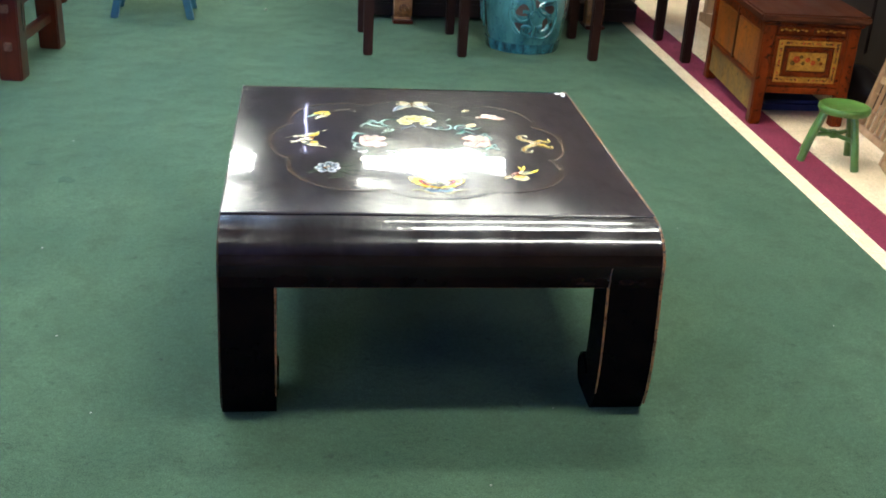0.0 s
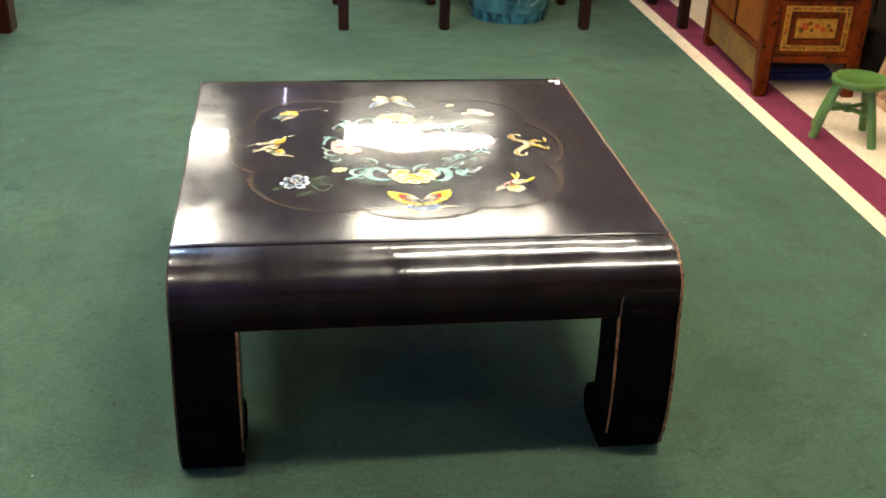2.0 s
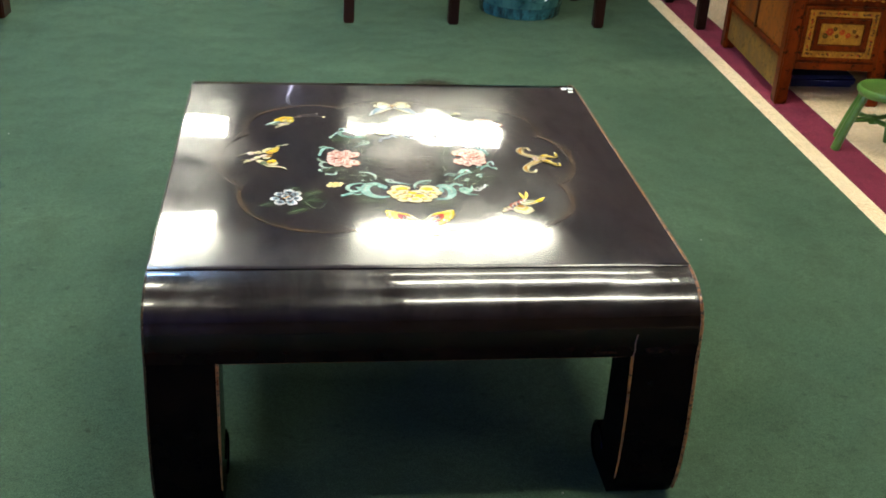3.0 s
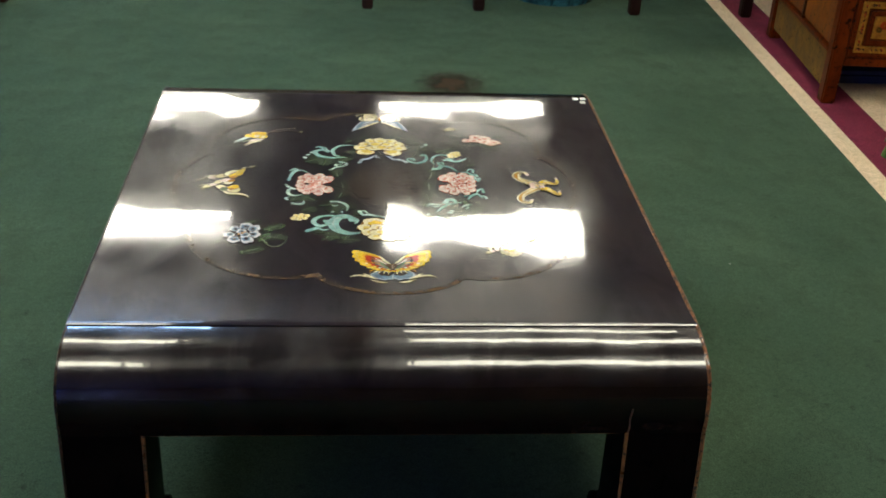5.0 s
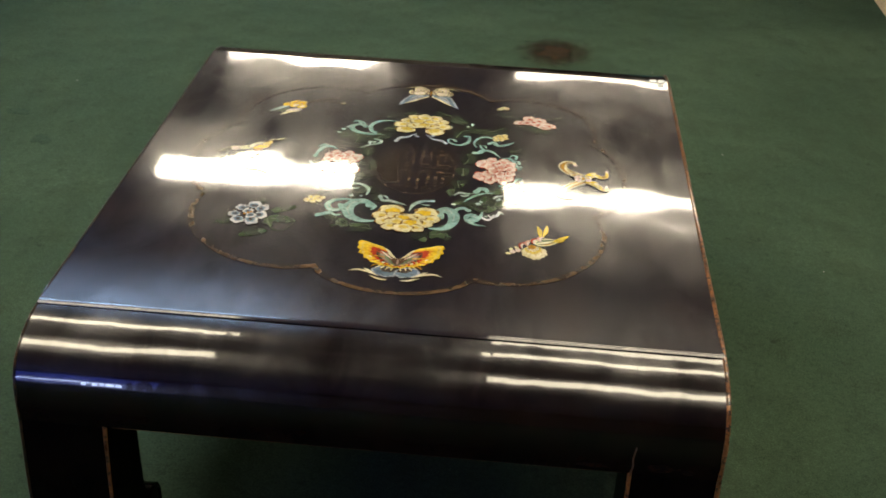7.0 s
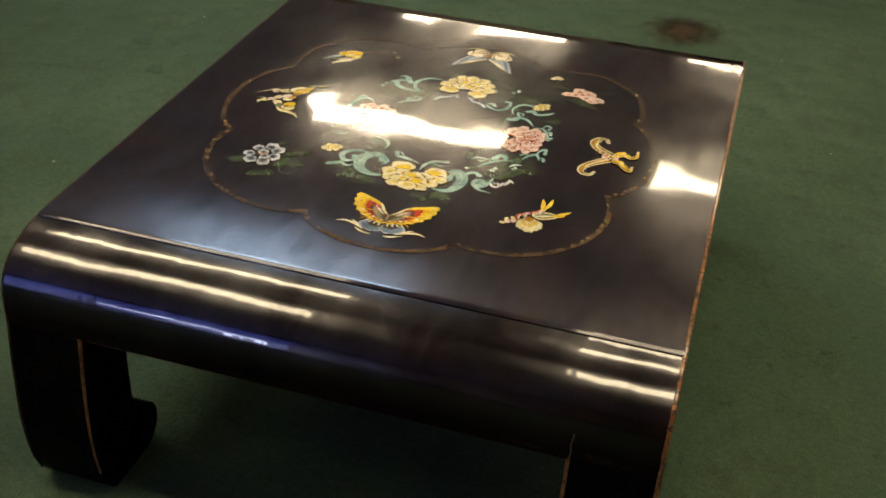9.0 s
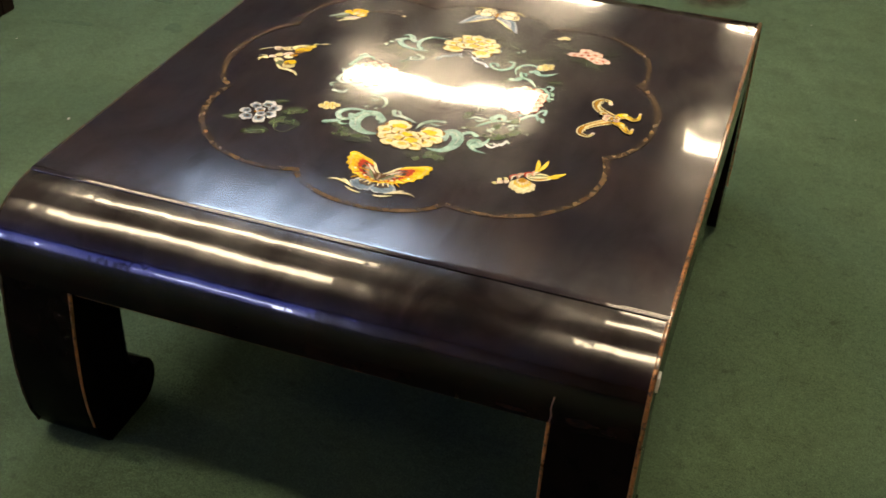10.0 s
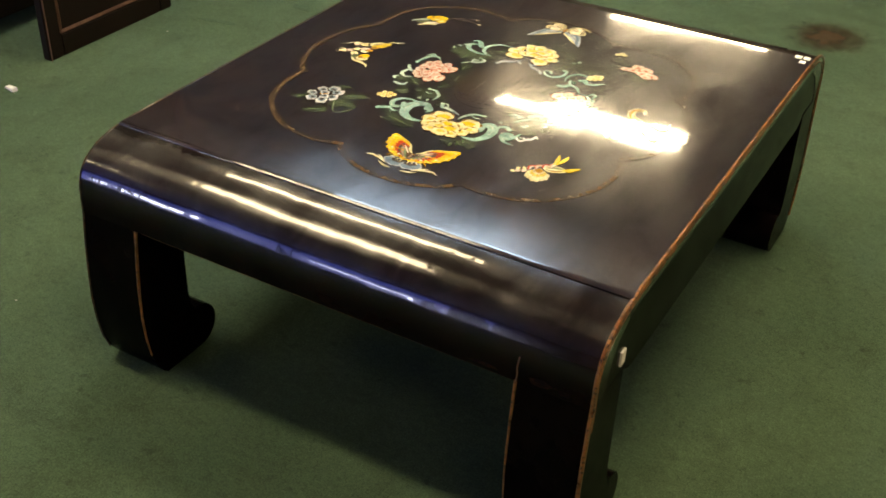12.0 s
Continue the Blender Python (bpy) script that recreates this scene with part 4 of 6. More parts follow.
def wing(p, x, y, a0, a1, reach, bands, scallops=4, ruffle=0.07, name="wing", veins=None):
    """A butterfly's wing fanned out from its root between two angles, with its reach at even steps, a scalloped rim and bands of colour."""
    count = 32
    for scale, mat in bands:
        pts = [(x, y)]
        for k in range(count + 1):
            t = k / count
            u = t * (len(reach) - 1)
            n = min(int(u), len(reach) - 2)
            f = u - n
            f = f * f * (3 - 2 * f)
            r = (reach[n] * (1 - f) + reach[n + 1] * f) * (scale + ruffle * (abs(math.sin(scallops * math.pi * t)) - 0.5))
            a = a0 + (a1 - a0) * t
            pts.append((x + r * math.cos(a), y + r * math.sin(a)))
        p.fill(pts, mat)
    if veins:
        for k in range(1, scallops):
            t = k / scallops
            a = a0 + (a1 - a0) * t
            r = reach[min(int(t * len(reach)), len(reach) - 1)] * 0.8
            p.stroke([(x + 0.2 * r * math.cos(a), y + 0.2 * r * math.sin(a)), (x + 0.6 * r * math.cos(a + 0.03), y + 0.6 * r * math.sin(a + 0.03)), (x + r * math.cos(a), y + r * math.sin(a))], 0.0007, 0.0004, veins, 0.0003, 3)
    p.cut(name)


# the large orange butterfly at the near side
p = Painting(40)
BX = 0.0105
for s in (-1, 1):
    def at(pts):
        return [(BX + s * x, y) for x, y in pts]
    # ruffled blue hind wing with pale streaks
    for q, mat in ((1.0, PALE_BLUE_P), (0.84, BLUE)):
        p.blob(BX + s * 0.018, -0.276, 0.0205 * q, 0.0135 * q, s * 0.30, mat, 7, 0.16, 0.05, 42)
    p.blob(BX + s * 0.014, -0.270, 0.012, 0.006, s * 0.3, DARK_LINE, 5, 0.2, 0.05, 30)
    for n in range(4):
        p.stroke(at([(0.006 + 0.007 * n, -0.262 + 0.001 * n), (0.008 + 0.0085 * n, -0.272 + 0.002 * n)]), 0.002, 0.001, CREAMY, 0.0012, 3)
    p.cut("hind_wing", "blue-grey ruffled hind wing")
    # the fore wing: a fan swept up and out to a broad yellow end, red and grey towards the body
    outline = [(0.000, -0.240), (0.010, -0.233), (0.019, -0.217), (0.029, -0.202), (0.046, -0.195), (0.060, -0.188), (0.069, -0.187), (0.073, -0.195), (0.069, -0.202), (0.072, -0.210), (0.066, -0.217), (0.067, -0.226), (0.058, -0.231), (0.057, -0.240), (0.048, -0.243), (0.044, -0.251), (0.034, -0.253), (0.028, -0.260), (0.017, -0.259), (0.008, -0.265), (0.000, -0.262)]
    for scale, mat in ((1.0, GOLDEN), (0.93, YELLOW), (0.86, GOLDEN), (0.74, ORANGE), (0.67, RED), (0.54, BROWN), (0.45, TAUPE), (0.33, LEAF_PALE), (0.22, BROWN)):
        p.fill(at([(x * 0.99 * scale, -0.243 + (y + 0.243) * (scale if y > -0.243 else 0.45 + 0.55 * scale)) for x, y in outline]), mat)
    for n in range(4):
        # darker rays run from the body into the yellow
        a = 0.62 - 0.36 * n
        p.stroke(at([(0.022 * math.cos(a), -0.240 + 0.022 * math.sin(a)), (0.040 * math.cos(a), -0.241 + 0.038 * math.sin(a)), (0.056 * math.cos(a) - 0.003 * n, -0.242 + 0.050 * math.sin(a))]), 0.002, 0.0006, ORANGE if n % 2 else RED, 0.001, 4)
    p.cut("wing", "yellow, red and grey fore wing")
    for n in range(6):
        p.blob(BX + s * (0.008 + 0.0075 * n), -0.256 + 0.0022 * n + 0.0004 * n * n, 0.0032, 0.0022, s * 0.5, (YELLOW, ORANGE, CREAMY)[n % 3], count=11)
    p.cut("wing_spots")
    p.stroke(at([(0.003, -0.236), (0.011, -0.229), (0.019, -0.215), (0.024, -0.207)]), 0.0012, 0.0012, CREAMY, 0.0036)
    p.stroke(at([(0.010, -0.238), (0.020, -0.228), (0.030, -0.216)]), 0.001, 0.0008, PALE_PINK, 0.0022)
    p.cut("wing_vein")
    p.stroke(at([(0.026, -0.290), (0.042, -0.281), (0.060, -0.276), (0.074, -0.281)]), 0.0012, 0.0008, CREAMY, 0.0042)
    p.cut("tail")
    p.stroke(at([(0.032, -0.285), (0.042, -0.277), (0.052, -0.270)]), 0.0012, 0.0008, CREAMY, 0.0030)
    p.cut("tail")
    p.stroke(at([(0.010, -0.300), (0.024, -0.298), (0.040, -0.290)]), 0.0012, 0.0008, CREAMY, 0.0040)
    p.cut("tail")
p.blob(BX, -0.248, 0.0035, 0.013, 0, BROWN)
p.blob(BX, -0.248, 0.0018, 0.009, 0, TAUPE)
p.done("painted_butterfly", "large orange, red and blue painted butterfly")

# the pale winged insect near the front corner
p = Painting(41)
p.zoom = (0.228, -0.155, 0.92)
wing(p, 0.222, -0.160, -2.25, -0.50, (0.030, 0.045, 0.053, 0.046, 0.032), ((1.0, DARK_LINE), (0.97, CREAMY), (0.62, YELLOW), (0.46, CREAMY), (0.32, OCHRE)), 8, 0.07, veins=OCHRE)
p.blob(0.248, -0.150, 0.022, 0.012, 0.35, CREAMY, 4, 0.08)
p.blob(0.248, -0.150, 0.019, 0.009, 0.35, LEAF_PALE, 4, 0.08)
p.stroke([(0.230, -0.156), (0.246, -0.152), (0.264, -0.143)], 0.002, 0.001, CREAMY, 0.004)
p.stroke([(0.240, -0.160), (0.252, -0.157), (0.262, -0.150)], 0.001, 0.0008, OCHRE, 0.002)
p.cut("wing", "narrow grey-green wing")
for n in range(4):
    p.stroke([(0.203 + 0.011 * n, -0.176 + 0.009 * n), (0.202 + 0.011 * n, -0.163 + 0.009 * n), (0.211 + 0.011 * n, -0.154 + 0.008 * n)], 0.0016, 0.001, (RED, PINK)[n % 2], 0.0045)
    p.stroke([(0.206 + 0.011 * n, -0.177 + 0.009 * n), (0.205 + 0.011 * n, -0.165 + 0.009 * n), (0.213 + 0.011 * n, -0.158 + 0.008 * n)], 0.001, 0.0006, PALE_PINK, 0.0034)
p.cut("body", "red and pink striped body")
for n, (x, y, q) in enumerate(((0.182, -0.196, 0.0055), (0.190, -0.190, 0.0065), (0.186, -0.182, 0.005), (0.199, -0.184, 0.0065), (0.196, -0.176, 0.005))):
    p.blob(x, y, q * 1.15, q * 0.9, 0.6 * n, DARK_LINE, 3, 0.2, count=14)
    p.blob(x, y, q, q * 0.75, 0.6 * n, PALE_PINK if n % 2 else CREAMY, 3, 0.2, count=14)
p.cut("head", "pale pink head")
for x0, y0, x1, y1 in ((0.238, -0.136, 0.232, -0.094), (0.242, -0.134, 0.250, -0.090), (0.262, -0.144, 0.290, -0.122), (0.260, -0.148, 0.282, -0.138)):
    p.stroke([(x0, y0), ((x0 + x1) / 2 + 0.002, (y0 + y1) / 2), (x1, y1)], 0.0012, 0.0005, GOLDEN, 0.0075)
    p.stroke([(x0, y0), ((x0 + x1) / 2 + 0.002, (y0 + y1) / 2), (x1, y1)], 0.0006, 0.0004, YELLOW, 0.0035)
p.done("painted_insect", "pale pink and yellow painted winged insect")

# the butterfly with curling wings
p = Painting(42)
for n, (pts, w) in enumerate((([(0.312, 0.090), (0.294, 0.102), (0.281, 0.114), (0.274, 0.131), (0.282, 0.146), (0.295, 0.146), (0.299, 0.136)], 0.0200),
                              ([(0.312, 0.074), (0.298, 0.062), (0.282, 0.046), (0.271, 0.028), (0.274, 0.012), (0.288, 0.009), (0.294, 0.020)], 0.0190),
                              ([(0.318, 0.090), (0.334, 0.099), (0.347, 0.093), (0.356, 0.100), (0.356, 0.118)], 0.0150),
                              ([(0.318, 0.074), (0.336, 0.062), (0.346, 0.048), (0.353, 0.046), (0.354, 0.058)], 0.0150))):
    inner = [(0.86 * x + 0.14 * 0.314, 0.86 * y + 0.14 * 0.082) for x, y in pts]
    p.stroke(pts, w * 1.18, w * 0.34, DARK_LINE, w * 0.12)
    p.stroke(pts, w * 1.02, w * 0.24, CREAMY if n < 2 else YELLOW, w * 0.08)
    p.stroke(pts[:-1], w * 0.74, w * 0.12, PETAL_LINE, w * 0.06)
    p.stroke(pts[:-2], w * 0.60, w * 0.10, OCHRE if n < 2 else GOLDEN, w * 0.05)
    p.stroke(inner[:-2], w * 0.22, w * 0.08, PALE_YELLOW, w * 0.10)
    # the rolled tip, pale round a dark hollow
    p.blob(*pts[-1], w * 0.22, w * 0.18, 0.4, PALE_PINK, 3, 0.2, count=14)
    for k in range(len(pts) - 2):
        (ax, ay), (bx, by) = pts[k], pts[k + 1]
        for f in (0.25, 0.7):
            # short cross strokes along the outer edge
            x, y, d = ax + (bx - ax) * f, ay + (by - ay) * f, math.hypot(bx - ax, by - ay)
            nx, ny, out = -(by - ay) / d, (bx - ax) / d, w * (0.50 - 0.06 * k)
            for side in (-1, 1):
                p.stroke([(x + side * 0.35 * out * nx, y + side * 0.35 * out * ny), (x + side * out * nx, y + side * out * ny)], 0.0006, 0.0009, DARK_LINE if side > 0 else OCHRE, 0.0003, 2)
    p.cut("wing", "cream and ochre curling wing")
for x, y, rx, ry, t, mat in ((0.328, 0.101, 0.011, 0.007, 0.5, DARK_LINE), (0.328, 0.101, 0.010, 0.006, 0.5, GOLDEN), (0.332, 0.103, 0.005, 0.003, 0.5, PALE_YELLOW), (0.331, 0.068, 0.011, 0.007, -0.6, DARK_LINE), (0.331, 0.068, 0.010, 0.006, -0.6, GOLDEN), (0.335, 0.066, 0.005, 0.003, -0.6, PALE_YELLOW)):
    p.blob(x, y, rx, ry, t, mat, 3, 0.2, count=20)
for n, (x, y, q) in enumerate(((0.296, 0.094, 0.008), (0.304, 0.086, 0.009), (0.313, 0.082, 0.009), (0.303, 0.076, 0.007), (0.321, 0.086, 0.007), (0.322, 0.076, 0.006))):
    for k, mat in ((1.12, BROWN), (0.94, PALE_PINK if n % 2 else CREAMY), (0.50, ROSE if n % 2 else OCHRE)):
        p.blob(x, y, q * k, q * 0.78 * k, 0.7 * n, mat, 4, 0.2, 0.08, 18)
p.cut("body", "pale pink mottled body")
p.done("painted_butterfly", "cream and ochre painted butterfly with curling wings")

# the pink blossom with a bud
p = Painting(43)
for x, y, t in ((0.204, 0.284, 3.4), (0.258, 0.334, 0.5), (0.238, 0.272, -0.7), (0.220, 0.278, -1.2), (0.160, 0.334, 3.3), (0.176, 0.328, 2.8)):
    p.blob(x, y, 0.0165, 0.0085, t, LEAF if t < 0 else LEAF_DIM, 5, 0.24, 0.15, 36)
    p.stroke([(x - 0.014 * math.cos(t), y - 0.014 * math.sin(t)), (x, y), (x + 0.016 * math.cos(t), y + 0.016 * math.sin(t))], 0.0006, 0.0004, LEAF_PALE, 0.0004, 3)
p.cut("leaves", "dark green painted leaves")
for n, (x, y, rx, ry, t) in enumerate(((0.190, 0.306, 0.013, 0.008, 0.3), (0.208, 0.326, 0.013, 0.011, 0.2), (0.228, 0.320, 0.014, 0.011, -0.3), (0.248, 0.300, 0.014, 0.009, -0.5), (0.204, 0.308, 0.012, 0.010, 0.4), (0.226, 0.302, 0.013, 0.011, 0.0), (0.238, 0.290, 0.013, 0.008, -0.3))):
    for q, mat in ((1.08, PINK), (0.97, PALE_PINK), (0.44, ROSE), (0.20, RED)):
        p.blob(x, y - (0.25 * ry if q < 0.9 else 0), rx * q, ry * q, t, mat, 5, 0.20, 0.08, 28)
    p.cut("petal")
p.blob(0.217, 0.310, 0.004, 0.003, 0, RED, count=12)
p.stroke([(0.198, 0.318), (0.18, 0.340), (0.160, 0.356)], 0.0016, 0.0010, LEAF)
for x, y in ((0.148, 0.362), (0.160, 0.366), (0.154, 0.370)):
    p.blob(x, y, 0.0078, 0.0062, 0.4, DARK_LINE, 3, 0.1, count=16)
    p.blob(x, y, 0.0070, 0.0055, 0.4, CREAMY, 3, 0.1, count=16)
p.done("painted_blossom", "small pink painted blossom with a white bud")

# the pale butterfly at the far side
p = Painting(44)
for s in (-1, 1):
    def at(pts):
        return [(-0.001 + s * x, y) for x, y in pts]
    for q, mat in ((1.0, PALE_BLUE_P), (0.82, BLUE), (0.55, PALE_BLUE_P)):
        p.fill(at([(0.022 + (x - 0.022) * q, 0.396 + (y - 0.396) * q) for x, y in ((0.004, 0.412), (0.024, 0.414), (0.044, 0.402), (0.054, 0.380), (0.063, 0.350), (0.056, 0.354), (0.046, 0.364), (0.034, 0.376), (0.018, 0.392), (0.004, 0.402))]), mat)
    p.stroke(at([(0.002, 0.402), (0.020, 0.388), (0.036, 0.372), (0.050, 0.360)]), 0.003, 0.001, CREAMY, 0.004)
    p.stroke(at([(0.010, 0.406), (0.030, 0.392), (0.044, 0.376)]), 0.001, 0.0008, DARK_LINE, 0.0006)
    p.cut("hind_wing", "blue-grey pointed hind wing")
    for n, (x, y, rx, ry) in enumerate(((0.036, 0.420, 0.012, 0.013), (0.024, 0.432, 0.014, 0.013), (0.012, 0.424, 0.012, 0.014), (0.024, 0.416, 0.014, 0.010))):
        for q, mat in ((1.08, DARK_LINE), (0.94, CREAMY), (0.62, (TAUPE, PALE_PINK)[n % 2]), (0.34, CREAMY)):
            p.blob(-0.001 + s * x, y, rx * q, ry * q, 0, mat, 4, 0.12, 0.05, 20)
    p.cut("wing", "cream mottled fore wing")
    p.stroke(at([(0.006, 0.440), (0.022, 0.446), (0.040, 0.444), (0.056, 0.434)]), 0.0022, 0.0010, CREAMY, 0.0022)
p.blob(-0.001, 0.424, 0.004, 0.020, 0, BROWN)
p.blob(-0.001, 0.418, 0.0025, 0.012, 0, OCHRE)
p.done("painted_butterfly", "pale cream and blue painted butterfly")

# the yellow bloom on a long stem
p = Painting(45)
for pts, w, mat in (([(-0.264, 0.306), (-0.286, 0.306), (-0.302, 0.292), (-0.314, 0.280)], 0.009, PALE_TEAL), ([(-0.262, 0.296), (-0.282, 0.292), (-0.300, 0.280)], 0.009, LEAF_PALE), ([(-0.256, 0.290), (-0.272, 0.284), (-0.290, 0.266)], 0.009, CREAMY), ([(-0.252, 0.298), (-0.270, 0.294), (-0.284, 0.284)], 0.007, PALE_PINK)):
    p.stroke(pts, w * 0.6, w * 0.4, DARK_LINE, w * 0.75)
    p.stroke(pts, w * 0.5, w * 0.3, mat, w * 0.6)
    p.cut("petal", "narrow pale petal")
for n, (x, y, rx, ry) in enumerate(((-0.284, 0.318, 0.012, 0.009), (-0.270, 0.328, 0.013, 0.010), (-0.258, 0.326, 0.012, 0.010), (-0.268, 0.314, 0.014, 0.008), (-0.254, 0.310, 0.011, 0.008))):
    for q, mat in ((1.08, DARK_LINE), (0.95, GOLDEN), (0.5, ORANGE if n < 3 else CREAMY)):
        p.blob(x, y, rx * q, ry * q, 0.6, mat, 4, 0.1, 0.05, 20)
p.cut("petals", "orange-yellow petals")
p.stroke([(-0.250, 0.324), (-0.232, 0.346), (-0.212, 0.354), (-0.190, 0.360)], 0.0020, 0.0012, TAUPE)
p.stroke([(-0.236, 0.338), (-0.204, 0.344), (-0.176, 0.340)], 0.0016, 0.0010, TAUPE)
p.blob(-0.174, 0.339, 0.0045, 0.003, 0.3, CREAMY)
p.blob(-0.190, 0.360, 0.0035, 0.002, 0.3, PALE_PINK)
p.done("painted_bloom", "yellow and cream painted bloom on a long stem")

# the yellow butterfly at the western side
p = Painting(46)
for name, shapes in (("wing", ((-0.338, 0.108, 0.011, 0.008, 0.3, PALE_PINK), (-0.322, 0.114, 0.014, 0.008, 0.4, CREAMY), (-0.302, 0.128, 0.019, 0.010, 0.65, CREAMY), (-0.294, 0.120, 0.017, 0.009, 0.75, GOLDEN), (-0.286, 0.136, 0.012, 0.006, 0.8, YELLOW), (-0.298, 0.108, 0.010, 0.005, 0.7, OCHRE))),
                     ("hind_wing", ((-0.318, 0.062, 0.012, 0.008, -0.6, CREAMY), (-0.306, 0.050, 0.013, 0.010, -0.5, LEAF_PALE), (-0.292, 0.050, 0.013, 0.011, 0.3, CREAMY), (-0.294, 0.062, 0.012, 0.009, 0.6, GOLDEN), (-0.298, 0.054, 0.005, 0.004, 0.6, OCHRE))),
                     ("body", ((-0.344, 0.064, 0.007, 0.005, 0.6, CREAMY), (-0.335, 0.072, 0.008, 0.006, 0.6, PALE_PINK), (-0.325, 0.084, 0.010, 0.007, 0.7, CREAMY), (-0.312, 0.092, 0.011, 0.007, 0.6, PALE_PINK), (-0.306, 0.080, 0.009, 0.006, 0.2, CREAMY), (-0.300, 0.090, 0.008, 0.005, 0.5, OCHRE)))):
    for x, y, rx, ry, t, mat in shapes:
        p.blob(x, y, rx * 1.10, ry * 1.12, t, DARK_LINE, 4, 0.12, 0.06, 22)
        p.blob(x, y, rx * 0.97, ry * 0.97, t, mat, 4, 0.12, 0.06, 22)
        p.stroke([(x - 0.5 * rx * math.cos(t), y - 0.5 * rx * math.sin(t)), (x, y + 0.1 * ry), (x + 0.5 * rx * math.cos(t), y + 0.5 * rx * math.sin(t))], 0.0006, 0.0005, TAUPE, 0.0006, 3)
    p.cut(name)
p.stroke([(-0.286, 0.146), (-0.280, 0.151), (-0.276, 0.152)], 0.003, 0.002, CREAMY, 0.002)
p.stroke([(-0.274, 0.152), (-0.266, 0.156), (-0.257, 0.162)], 0.001, 0.0008, CREAMY, 0.004)
p.stroke([(-0.312, 0.044), (-0.300, 0.033), (-0.282, 0.032), (-0.268, 0.026), (-0.260, 0.016)], 0.004, 0.0014, CREAMY, 0.005)
p.stroke([(-0.310, 0.044), (-0.298, 0.037), (-0.282, 0.036), (-0.270, 0.030)], 0.001, 0.0008, TAUPE, 0.001)
p.cut("tail")
for pts in ([(-0.334, 0.114), (-0.344, 0.112), (-0.356, 0.101), (-0.372, 0.086)], [(-0.346, 0.068), (-0.352, 0.062), (-0.358, 0.052)], [(-0.344, 0.070), (-0.354, 0.070), (-0.362, 0.064)], [(-0.348, 0.062), (-0.352, 0.054), (-0.352, 0.046)]):
    p.stroke(pts, 0.0016, 0.0008, CREAMY, 0.0012)
p.done("painted_butterfly", "yellow and cream painted butterfly")

# the blue-white flower
p = Painting(47)
for x, y, t, q in ((-0.292, -0.156, 3.6, 1.0), (-0.246, -0.082, 0.7, 0.8), (-0.206, -0.104, 0.6, 1.1), (-0.204, -0.140, 0.0, 1.2), (-0.238, -0.188, 0.5, 1.1), (-0.222, -0.150, 2.0, 0.8)):
    p.blob(x, y, 0.021 * q, 0.010 * q, t, LEAF, 3, 0.14, 0.15, 36)
    p.stroke([(x - 0.016 * q * math.cos(t), y - 0.016 * q * math.sin(t)), (x, y), (x + 0.016 * q * math.cos(t), y + 0.016 * q * math.sin(t))], 0.0007, 0.0004, LEAF_PALE, 0.0005, 3)
p.stroke([(-0.222, -0.150), (-0.208, -0.174), (-0.190, -0.174), (-0.178, -0.150)], 0.0020, 0.0010, LEAF_PALE)
p.cut("leaves", "dark green painted leaves")
for n, (x, y, q) in enumerate(((-0.275, -0.110, 0.011), (-0.256, -0.098, 0.012), (-0.240, -0.108, 0.012), (-0.238, -0.132, 0.012), (-0.250, -0.152, 0.013), (-0.274, -0.152, 0.012), (-0.284, -0.134, 0.010), (-0.262, -0.122, 0.009), (-0.254, -0.136, 0.009))):
    for k, mat in ((1.12, DARK_LINE), (1.0, WHITISH), (0.74, PALE_BLUE_P), (0.60, BLUE), (0.30, DARK_LINE)):
        p.blob(x + (0.262 + x) * 0.12 * (k < 0.9) * -1, y - (y + 0.128) * 0.12 * (k < 0.9), q * k, q * 0.88 * k, 0.5 * n, mat, 5, 0.24, 0.08, 30)
    p.cut("petal")
for x, y in ((-0.260, -0.128), (-0.266, -0.132), (-0.256, -0.124)):
    p.blob(x, y, 0.0026, 0.0026, 0, OCHRE, count=10)
p.done("painted_flower", "blue and white painted flower with dark leaves")

# stickers on the table
for x, y, w, d in ((0.474, 0.566, 0.014, 0.016), (0.492, 0.567, 0.014, 0.016), (0.488, 0.544, 0.013, 0.014)):
    y = min(y, MID + CREASE - d / 2 - 0.002)
    tagged(part("sticker", box(x - w / 2, x + w / 2, y - d / 2, y + d / 2, crown(y - MID) + 0.0002, crown(y - MID) + 0.0008, 0), PAPER), "small white paper sticker on the lacquer top", "sticker", "stickers")
tagged(part("price_tag", box(HALF - 0.0012, HALF + 0.0024, -0.452, -0.436, 0.364, 0.390, 0), PAPER), "white paper tag stuck on the table's side", "tag")

# ---- things on the carpet beyond the table ----
def place(dx, dy, dz, turn):
    return pose(dx, dy, dz, 0, 0, turn)


def side_table(m, width, depth):
    """A dark stand on four straight square legs."""
    t = thing("side_table", m, "dark rosewood side table on four straight square legs", "side table", "dark side tables")
    # Unseen top, its overhang widened to shade the carpet underneath.
    part("tabletop", box(-0.08, width + 0.08, -0.06, depth + 0.08, 0.72, 0.75, 0.005), DARK_WOOD, t)
    for x in (0, width):
        for y in (0, depth):
            b = box(x - 0.027, x + 0.027, y - 0.027, y + 0.027, 0, 0.72, 0.006)
            for v in b.verts:
                if v.co.z < 0.2:
                    v.co.x += (x - v.co.x) * 0.12
                    v.co.y += (y - v.co.y) * 0.12
            part("leg", b, DARK_WOOD, t)
    for y in (0, depth):
        part("apron", box(0.03, width - 0.03, y - 0.012, y + 0.012, 0.63, 0.72, 0.003), DARK_WOOD, t)
    return t


side_table(place(-0.004, 2.81, 0, 1.0), 0.485, 0.48)
side_table(place(1.170, 2.81, 0, 1.0), 0.505, 0.48)

